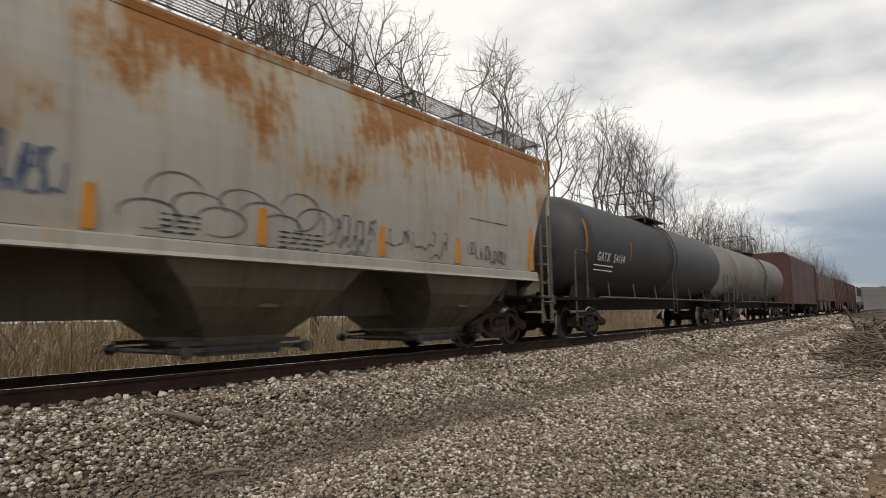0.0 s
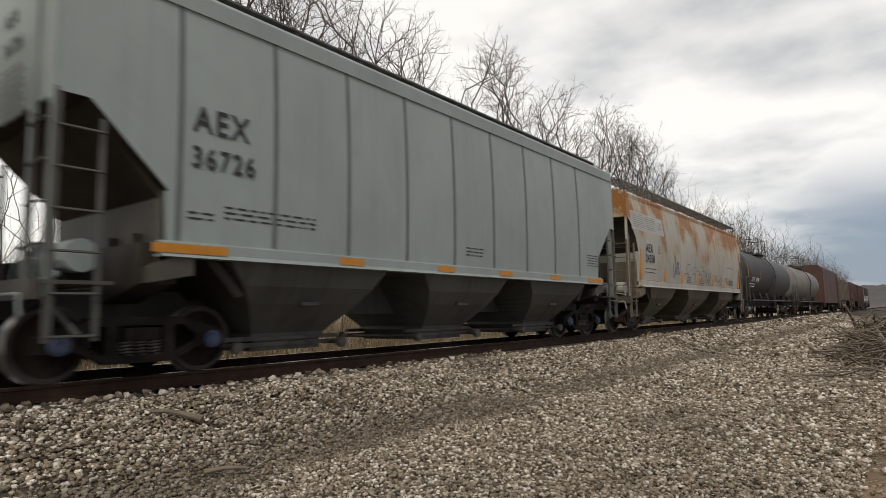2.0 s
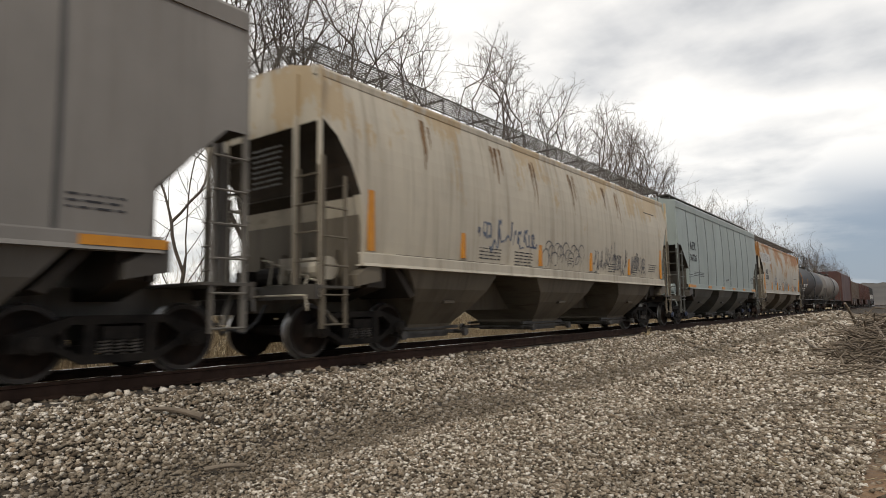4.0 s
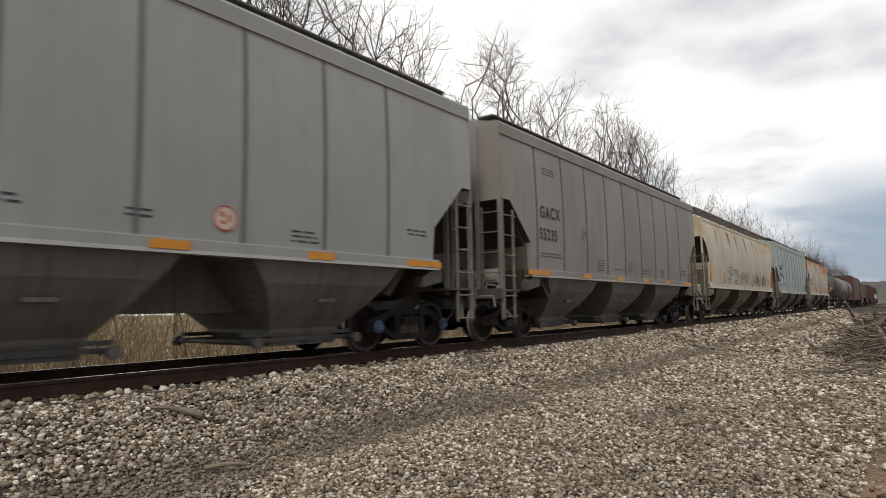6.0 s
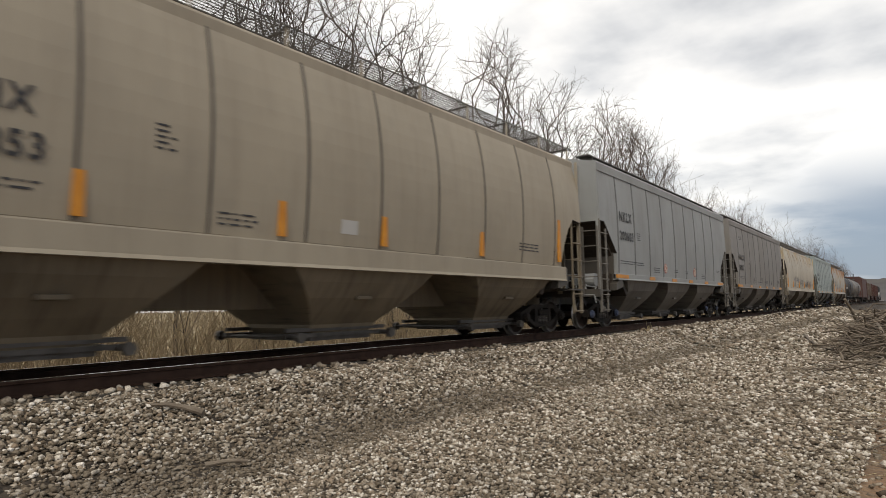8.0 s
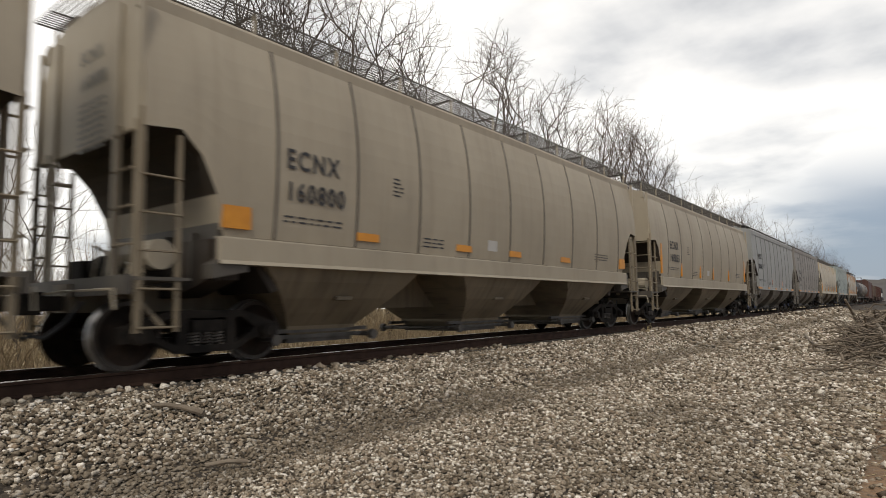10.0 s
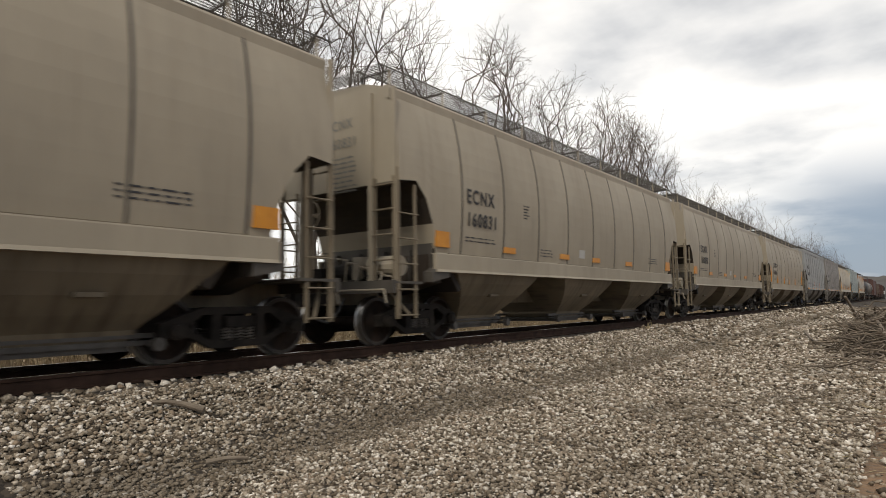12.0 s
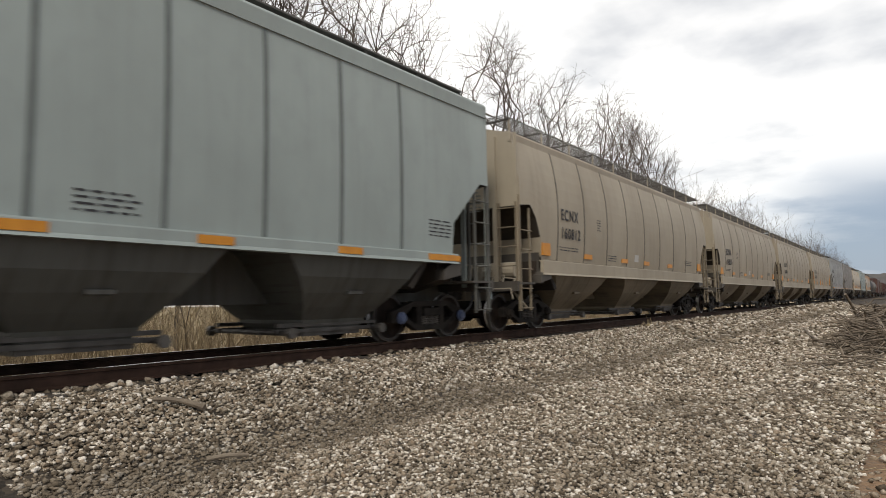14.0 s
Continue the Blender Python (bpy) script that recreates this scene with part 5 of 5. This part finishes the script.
def build_litter():
    stick("driftwood", "weathered split log lying on the ballast slope", [(2.0, 3.28, -0.27), (2.1, 3.4, -0.275), (2.22, 3.52, -0.305), (2.32, 3.6, -0.345), (2.385, 3.65, -0.37)], 0.022, 0.05, "deadwood", "log", 0.8)
    stick("stick", "short weathered stick lying on the gravel", [(3.43, 3.05, -0.64), (3.52, 3.2, -0.625), (3.61, 3.36, -0.64)], 0.022, 0.016, "deadwood", "stick")
    stick("stick", "pale splinter of wood standing in the ballast", [(2.57, 5.06, -0.45), (2.42, 5.28, -0.37), (2.27, 5.5, -0.31)], 0.016, 0.008, "deadwood", "stick")
    stick("branch", "long bent bare branch fallen on the gravel", [(5.1, 27.6, -0.6), (5.7, 23.8, -0.63), (6.2, 21.2, -0.63), (7.05, 18.9, -0.66)], 0.05, 0.03, "deadwood", "branch")
    stick("branch", "fallen pole leaning out of the brush pile", [(6.6, 33.0, -0.6), (6.45, 32.2, 0.1), (6.25, 31.2, 0.75)], 0.07, 0.05, "deadwood", "branch")
    rng = random.Random(8)
    # the cut brush pile: many branches thrown together
    V, F = [], []
    for k in range(620):
        c = Vector((rng.gauss(7.6, 0.42), rng.gauss(21.0, 2.6), -0.75))
        if c.x < 6.8:
            c.x = 6.8 + rng.random() * 0.7
        top = 1.2 * math.exp(-((c.x - 7.7) / 0.8) ** 2 - ((c.y - 21.5) / 3.2) ** 2)
        c.z += 0.05 + rng.random() ** 0.8 * top
        a = rng.random() * math.tau
        d = Vector((math.cos(a), math.sin(a), rng.gauss(0, 0.32))).normalized()
        ln, r = rng.uniform(0.3, 1.6), rng.uniform(0.007, 0.03)
        p = c - d * ln / 2
        m = c + Vector((rng.gauss(0, 0.1), rng.gauss(0, 0.1), rng.gauss(0, 0.07)))
        add_tube(V, F, p, m, r, r * 0.8, 5); add_tube(V, F, m, c + d * ln / 2, r * 0.8, r * 0.3, 5)
    ob = new("brush_pile", mesh_of("brush_pile", V, F, M["deadwood"]))
    tagged(ob, "heap of cut bare branches beside the track", "brush pile", kind="stuff")
    for k in range(6):
        x, y, z, a = 7.1 + 0.14 * k, 19.6 + 0.9 * ((k * 3) % 5), -0.35 + 0.13 * ((k * 2) % 4), rng.uniform(-0.6, 1.9)
        ln = rng.uniform(0.5, 1.1)
        d = Vector((math.cos(a), math.sin(a), rng.uniform(-0.15, 0.25)))
        p = Vector((x, y, z))
        stick("branch", "cut limb lying on the heap of branches", [tuple(p - d * ln), tuple(p + Vector((0, 0, 0.04))), tuple(p + d * ln)], 0.06, 0.035, "deadwood", "branch")
    V, F = [], []
    for k in range(170):
        x, y = rng.uniform(5.6, 9.0), rng.uniform(7, 24)
        if x < 5.8 + 0.12 * (24 - y) * 0.5:
            x += 0.8
        a, ln = rng.random() * math.tau, rng.uniform(0.15, 0.9)
        z = bumpy(x, y) + 0.03
        p, q = Vector((x, y, z)), Vector((x + math.cos(a) * ln, y + math.sin(a) * ln, z + rng.uniform(-0.01, 0.05)))
        m = p.lerp(q, 0.5) + Vector((rng.gauss(0, 0.03), rng.gauss(0, 0.03), 0.02))
        r = rng.uniform(0.003, 0.008)
        add_tube(V, F, p, m, r, r, 4); add_tube(V, F, m, q, r, r * 0.4, 4)
    ob = new("twig_litter", mesh_of("twig_litter", V, F, M["deadwood"]))
    tagged(ob, "thin twigs scattered over the gravel", "twigs", kind="stuff")
    V, F = [], []
    for k in range(900):
        y = rng.uniform(5.5, 20)
        p = Vector((rng.uniform(7.45, 9.6), y, 0))
        p.z = bumpy(p.x, p.y) + 0.004
        a, ln = rng.random() * math.tau, rng.uniform(0.06, 0.28)
        d = Vector((math.cos(a), math.sin(a), rng.uniform(0.0, 0.35)))
        add_tube(V, F, p, p + d * ln, 0.0035, 0.001, 3)
    tagged(new("straw_litter", mesh_of("straw_litter", V, F, M["straw"])), "dry straw lying on ochre earth beside the gravel", "straw", kind="stuff")
    # a weed between rail and ballast
    V, F = [], []
    for k in range(9):
        d = Vector((rng.gauss(0, 0.5), rng.gauss(0, 0.5), 1)).normalized()
        p = Vector((1.55 + rng.gauss(0, 0.05), 20.2 + rng.gauss(0, 0.1), -0.27))
        add_tube(V, F, p, p + d * rng.uniform(0.2, 0.42), 0.008, 0.003, 4)
    tagged(new("dry_weed", mesh_of("dry_weed", V, F, M["straw"])), "dry weed stalks in the ballast beside the rail", "weed", kind="stuff")


def build_hills():
    bm = bmesh.new()
    for y0, h, x0, x1, sd in ((620, 17, -420, 700, 2.0), (900, 34, -700, 900, 7.0)):
        n = 320
        a, b, c = [], [], []
        for k in range(n + 1):
            x = x0 + (x1 - x0) * k / n
            hh = h * (0.75 + 0.5 * noise.noise((x * 0.006, sd, 0.0)) + 0.12 * noise.noise((x * 0.05, sd, 3.0)) + 0.09 * noise.noise((x * 0.3, sd, 5.0)))
            a.append(bm.verts.new((x, y0 - 120, -3))); b.append(bm.verts.new((x, y0, hh))); c.append(bm.verts.new((x, y0 + 150, -3)))
        for k in range(n):
            bm.faces.new((a[k], a[k + 1], b[k + 1], b[k])); bm.faces.new((b[k], b[k + 1], c[k + 1], c[k]))
    tagged(part("backdrop", fixed(bm), M["hill"], smooth=True), "distant low wooded hills in brown winter colours", "hills", kind="structure")


# ---- sprayed scrawl on the sides ----
def scrawl(body, spec, y0, y1, z0, z1, seed, count, r=0.012, material="spray", style="loops"):
    """Loose sprayed strokes within a rectangle of the car's side; abstract curves."""
    rng = random.Random(seed)
    for c in range(count):
        f = (c + 0.5) / count
        yc = y0 + (y1 - y0) * f
        w = (y1 - y0) / count
        V, F = [], []
        n = 26
        ph, am = rng.random() * math.tau, rng.uniform(0.5, 1.0)
        zc, hz = (z0 + z1) / 2 + rng.gauss(0, 0.1) * (z1 - z0), (z1 - z0) * rng.uniform(0.22, 0.48)
        turns = rng.choice((0.55, 0.7, 0.95, 1.3)) if style == "loops" else rng.choice((0.4, 0.8, 1.6))
        pts = []
        if style == "bubble":
            row = c % 3
            zc, hz = z0 + (z1 - z0) * (0.25, 0.62, 0.45)[row], (z1 - z0) * rng.uniform(0.22, 0.36)
            ph, turns = radians(rng.uniform(170, 230)), -rng.uniform(0.5, 0.85)
        for k in range(n + 1):
            t = k / n
            if style == "bubble":
                a = ph + math.tau * turns * t
                y, z = yc + w * 1.15 * math.cos(a), zc + hz * math.sin(a)
                pts.append((y, min(max(z, spec["sill"] + 0.03), 2.9)))
                continue
            a = ph + math.tau * turns * t
            y = yc + w * (0.55 * math.cos(a) * am + (t - 0.5) * rng.uniform(0.7, 1.0))
            z = zc + hz * math.sin(a + 0.7 * math.sin(3 * a + ph)) + 0.03 * math.sin(9 * t + ph)
            z = min(max(z, spec["sill"] + 0.03), 2.9)
            pts.append((y, z))
        for k, (y, z) in enumerate(pts):
            a, b = pts[max(k - 1, 0)], pts[min(k + 1, n)]
            d = Vector((b[0] - a[0], b[1] - a[1]))
            nrm = Vector((-d.y, d.x)).normalized() * r * (0.6 + 0.8 * abs(math.sin(3.1 * k / n + ph)))
            for sg in (1, -1):
                yy, zz = y + sg * nrm.x, z + sg * nrm.y
                V.append(Vector((side_x(spec, zz) + 0.0045, yy, zz)))
        F = [(2 * k, 2 * k + 1, 2 * k + 3, 2 * k + 2) for k in range(n)]
        ob = new("paint_stroke", mesh_of("paint_stroke", V, F, M[material]))
        ob.parent = body


def rust_run(body, spec, y, z1, z0, w, seed):
    """A ragged rust run down the side from the eave: a few thin tongues side by side."""
    rng = random.Random(seed)
    for c in range(4):
        yc, top, end = y + rng.gauss(0, w * 0.7), z1 - rng.random() * 0.15, z0 + rng.random() * (z1 - z0) * 0.6
        V, n = [], 14
        for k in range(n + 1):
            t = k / n
            z = top + (end - top) * t
            r = w * rng.uniform(0.12, 0.4) * (1.0 - 0.8 * t)
            yy = yc + rng.gauss(0, 0.006)
            for sg in (1, -1):
                V.append(Vector((side_x(spec, z) + 0.003 + 0.0004 * c, yy + sg * r, z)))
        F = [(2 * k, 2 * k + 1, 2 * k + 3, 2 * k + 2) for k in range(n)]
        ob = new("rust_run", mesh_of("rust_run", V, F, M["drip"]))
        ob.parent = body


CUT_ACF = [(0.0, 2.87), (0.45, 2.92), (0.72, 2.65), (0.95, 2.2), (1.05, 1.75), (1.1, 1.62)]
CUT_OLD = [(0.0, 3.68), (0.28, 3.45), (0.55, 3.05), (0.76, 2.6), (0.86, 2.15), (0.9, 1.62)]
CUT_FLAT = [(0.0, 3.1), (0.3, 3.1), (1.2, 2.22), (1.24, 1.62)]


def taupe_spec(number, tall):
    if tall:
        marks = [(1.02, 2.3, 0.13, 1.06), (14.5, 2.3, 0.13, 1.06)] + [(y, 1.98, 0.12, 0.5) for y in (3.45, 6.08, 8.16, 11.08)]
    else:
        marks = [(1.25, 1.93, 0.42, 0.3), (14.6, 1.93, 0.42, 0.3)] + [(y, 1.86, 0.5, 0.13) for y in (3.68, 6.36, 8.31, 10.8)]
    return dict(label="taupe curved-side covered hopper car with roof walkways", length=15.76, eave=4.57, sill=1.66, sill_h=0.35, cut=CUT_ACF, curved=True,
                paint="p_taupe", lower="l_taupe", trim="p_taupe", sillpaint="p_taupe", rib="seam", ribs=(1.86, 14.3, 9), rib_w=0.022, rib_d=0.006,
                eave_h=0.2, ladder_z=3.1, bays=((1.75, 4.95), (6.35, 9.5), (10.9, 14.05)), gate=0.62, board=0.38, marks=marks,
                letters=[("ECNX", 2.0, 2.72, 0.4, "ink"), (number, 2.0, 2.26, 0.385, "ink")],
                stencils=[(2.0, 2.02, 1.1, 2, "ink"), (4.25, 2.9, 0.25, 5, "ink"), (5.1, 1.95, 0.6, 3, "ink"), (12.6, 2.1, 0.9, 3, "ink"), (1.5, 1.55, 0.7, 2, "ink")],
                plates=[(7.38, 1.98, 0.35, 0.22)], scrawls=[], ladder="l_taupe", endpaint="shaded_end", caps="truck", trucks=(1.17, 14.53))


def grey_spec(label, paint, lower, mark, number, **kw):
    d = dict(label=label, length=14.95, eave=4.82, sill=1.62, sill_h=0.19, cut=CUT_FLAT, curved=False,
             paint=paint, lower=lower, trim=paint, sillpaint=paint, rib="seam_" + paint[2:], ribs=(1.33, 12.5, 9), rib_w=0.03, rib_d=0.01,
             eave_h=0.25, ladder_z=3.15, bays=((2.1, 5.05), (6.05, 8.9), (9.9, 12.85)), gate=0.58, board=0, marks=[(1.5, 1.53, 0.95, 0.11), (13.4, 1.53, 0.95, 0.11)] + [(y, 1.53, 0.5, 0.11) for y in (4.15, 6.58, 8.7, 11.0)],
             letters=[(mark, 1.49, 3.02, 0.46, "ink"), (number, 1.47, 2.56, 0.38, "ink")],
             stencils=[(1.95, 2.1, 1.5, 3, "ink"), (1.45, 1.98, 0.35, 2, "ink"), (7.3, 1.98, 0.6, 3, "ink"), (13.0, 2.2, 0.7, 5, "ink")],
             plates=[], scrawls=[], steel="truck", trucks=(1.2, 13.65), ladder=lower, endpaint="shaded_end", caps="blue_cap" if paint in ("p_teal", "p_grey2") else "truck")
    d.update(kw)
    return d


TRAIN = []   # (car, y of its rear end at 0 s)


def build_train():
    old = [(y, 1.95, 0.12, 0.5) for y in (3.5, 5.5, 7.7, 10.07, 12.2)]
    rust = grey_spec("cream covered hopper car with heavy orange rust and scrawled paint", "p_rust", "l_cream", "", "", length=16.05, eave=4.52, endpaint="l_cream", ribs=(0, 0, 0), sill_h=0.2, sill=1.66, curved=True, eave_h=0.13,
                     cut=CUT_OLD, board=0.42, marks=[(0.98, 2.2, 0.13, 1.0), (15.05, 2.2, 0.13, 1.0)] + old, steel="truck_brown", caps="truck_brown", bays=((1.95, 4.75), (6.35, 9.65), (11.25, 14.1)), trucks=(1.3, 14.45), ladder_z=3.1,
                     letters=[("AEX", 1.45, 2.64, 0.4, "ink"), ("24358", 1.42, 2.3, 0.37, "ink")],
                     stencils=[(1.42, 2.07, 1.1, 1, "ink"), (1.42, 1.95, 1.1, 1, "ink"), (2.72, 2.88, 0.27, 4, "ink"), (0.45, 3.84, 1.15, 7, "faint"), (1.75, 3.84, 0.9, 7, "faint"), (2.9, 3.75, 0.5, 4, "faint"), (12.6, 2.62, 1.4, 1, "ink"), (6.3, 1.95, 0.5, 4, "ink"), (8.0, 1.9, 0.8, 4, "ink")],
                     plates=[(1.0, 3.62, 1.35, 0.62), (2.2, 3.62, 0.95, 0.62), (3.08, 3.62, 0.82, 0.62), (1.72, 2.75, 0.62, 0.36), (1.9, 2.42, 1.05, 0.34), (14.3, 2.0, 0.35, 0.25)],
                     scrawls=[(4.4, 5.2, 1.85, 2.55, 3, 5, 0.018, "spray_blue", "loops"), (6.0, 8.8, 1.75, 2.5, 5, 9, 0.010, "spray", "bubble"), (8.8, 11.8, 1.75, 2.35, 7, 10, 0.012, "spray", "loops"), (12.6, 14.0, 1.75, 2.2, 9, 8, 0.012, "spray", "tag")])
    TRAIN.append((hopper(rust), -2.75))
    teal = grey_spec("pale grey-green ribbed covered hopper car", "p_teal", "l_teal", "AEX", "36726")
    TRAIN.append((hopper(teal), -18.95))
    tan = grey_spec("cream covered hopper car with brown stains and scrawled paint", "p_tan", "l_cream", "", "", length=16.5, eave=4.54, endpaint="l_cream", ribs=(0, 0, 0), sill_h=0.22, sill=1.67, curved=True, eave_h=0.12,
                    cut=CUT_OLD, board=0.42, marks=[(1.0, 2.2, 0.13, 1.0), (15.48, 2.2, 0.13, 1.0)] + [(y, 1.98, 0.12, 0.5) for y in (3.6, 6.75, 9.64, 12.5)], bays=((2.0, 4.85), (6.6, 9.9), (11.6, 14.5)), trucks=(1.3, 15.0), letters=[], ladder_z=3.1, drips=[(4.9, 4.3, 3.0, 0.22), (6.65, 4.3, 3.0, 0.12), (8.65, 4.3, 3.0, 0.10), (8.85, 4.3, 3.3, 0.08), (10.9, 4.3, 3.6, 0.12), (11.8, 4.28, 3.1, 0.13), (2.4, 4.3, 3.2, 0.15)],
                    stencils=[(4.2, 1.98, 0.8, 4, "ink"), (5.6, 1.98, 0.8, 5, "ink"), (10.9, 1.98, 0.5, 4, "ink"), (12.9, 1.95, 0.4, 4, "ink"), (14.3, 2.12, 0.75, 4, "ink"), (14.2, 3.9, 1.0, 1, "ink"), (8.3, 2.0, 0.25, 3, "ink")],
                    scrawls=[(4.0, 6.5, 2.0, 2.6, 31, 9, 0.02, "spray_blue", "tag"), (6.95, 9.1, 1.78, 2.42, 33, 14, 0.012, "spray", "bubble"), (9.8, 12.3, 1.78, 2.5, 35, 15, 0.013, "spray", "tag"), (12.7, 14.0, 1.78, 2.4, 37, 10, 0.013, "spray", "tag")])
    TRAIN.append((hopper(tan), -36.7))
    gacx = grey_spec("dusty grey ribbed covered hopper car", "p_grey", "l_grey", "GACX", "55235", letters=[("GACX", 1.66, 2.88, 0.4, "ink"), ("55235", 1.62, 2.35, 0.38, "ink")], ladder="l_grey", ribs=(1.52, 12.7, 9),
                     stencils=[(1.7, 2.0, 1.1, 2, "ink"), (1.9, 4.1, 0.6, 3, "ink"), (4.0, 2.78, 0.25, 5, "ink"), (5.0, 2.0, 0.5, 5, "ink"), (6.2, 1.8, 1.1, 1, "ink"), (7.4, 2.05, 0.3, 5, "ink"), (8.6, 1.9, 0.8, 3, "ink"), (10.4, 1.95, 0.4, 4, "ink"), (12.8, 2.0, 0.6, 3, "ink")])
    TRAIN.append((hopper(gacx), -53.0))
    nklx = grey_spec("pale grey ribbed covered hopper car with red round signs", "p_grey2", "l_grey", "NKLX", "200603", letters=[("NKLX", 1.46, 3.24, 0.42, "ink"), ("200603", 1.46, 2.66, 0.39, "ink")], ladder="l_grey",
                     stencils=[(1.5, 2.0, 1.2, 2, "ink"), (2.8, 2.0, 0.7, 2, "ink"), (2.95, 2.95, 0.28, 4, "ink"), (4.5, 1.9, 0.6, 3, "ink"), (6.8, 1.9, 0.4, 2, "ink"), (8.2, 1.9, 0.3, 2, "ink"), (10.5, 1.85, 0.5, 3, "ink"), (13.0, 2.1, 0.5, 2, "ink")], discs=[(5.76, 1.94, 0.17), (9.44, 1.92, 0.17)])
    TRAIN.append((hopper(nklx), -69.15))
    first = hopper(taupe_spec("160853", True))
    TRAIN.append((first, -86.25))
    for num, y in (("160800", -103.5), ("160831", -120.47), ("160812", -137.75)):
        TRAIN.append((hopper(taupe_spec(num, False)), y))
    TRAIN.append((hopper(grey_spec("pale grey-green ribbed covered hopper car", "p_teal", "l_teal", "", "", letters=[], ribs=(1.06, 12.24, 9), stencils=[(7.07, 1.95, 0.7, 4, "ink"), (13.0, 2.2, 0.7, 5, "ink")])), -154.0))
    TRAIN.append((tank_car("dull black tank car with a railed dome platform", "p_tank", 17.3, "GATX 54114"), 14.75))
    TRAIN.append((tank_car("dirty grey tank car with pale streaks", "p_tank2", 17.3, ""), 33.0))
    c, b = box_body("box_car", "oxide-red box car with a plain high side", "box car", "p_oxide", 16.0, 1.1, 4.75, 2, 0.25)
    TRAIN.append((c, 51.6))
    c, b = box_body("hopper_car", "faded brown ribbed open hopper car", "hopper car", "p_brown", 16.5, 1.5, 4.2, 9, 0.0, 3)
    TRAIN.append((c, 69.0))
    c, b = box_body("hopper_car", "dark oxide-red ribbed open hopper car", "hopper car", "p_oxide", 16.0, 1.5, 4.3, 9, 0.0, 3)
    TRAIN.append((c, 87.0))
    c, b = box_body("hopper_car", "dark oxide-red ribbed open hopper car", "hopper car", "p_oxide", 16.0, 1.5, 4.3, 9, 0.0, 3)
    TRAIN.append((c, 104.5))
    TRAIN.append((locomotive(), 122.0))


build_ground()
build_track()
build_train()
build_ballast()
build_trees()
build_brush()
build_litter()
build_hills()


def motions():
    for car, y in TRAIN:
        walk(car, [(0.0, pose(0, y, 0)), (DURATION, pose(0, y + SPEED * DURATION, 0))])
    # wheels roll without slip: the same turn for all
    rows = [(k / FPS, Matrix.Rotation(-SPEED * k / FPS / WR, 4, "X")) for k in range(round(DURATION * FPS) + 1)]
    lead = WHEELSETS[0]
    walk(lead, rows)
    for w in WHEELSETS[1:]:
        w.rotation_mode = "QUATERNION"
        w.animation_data_create()
        w.animation_data.action = lead.animation_data.action
        w.animation_data.action_slot = lead.animation_data.action_slot


motions()
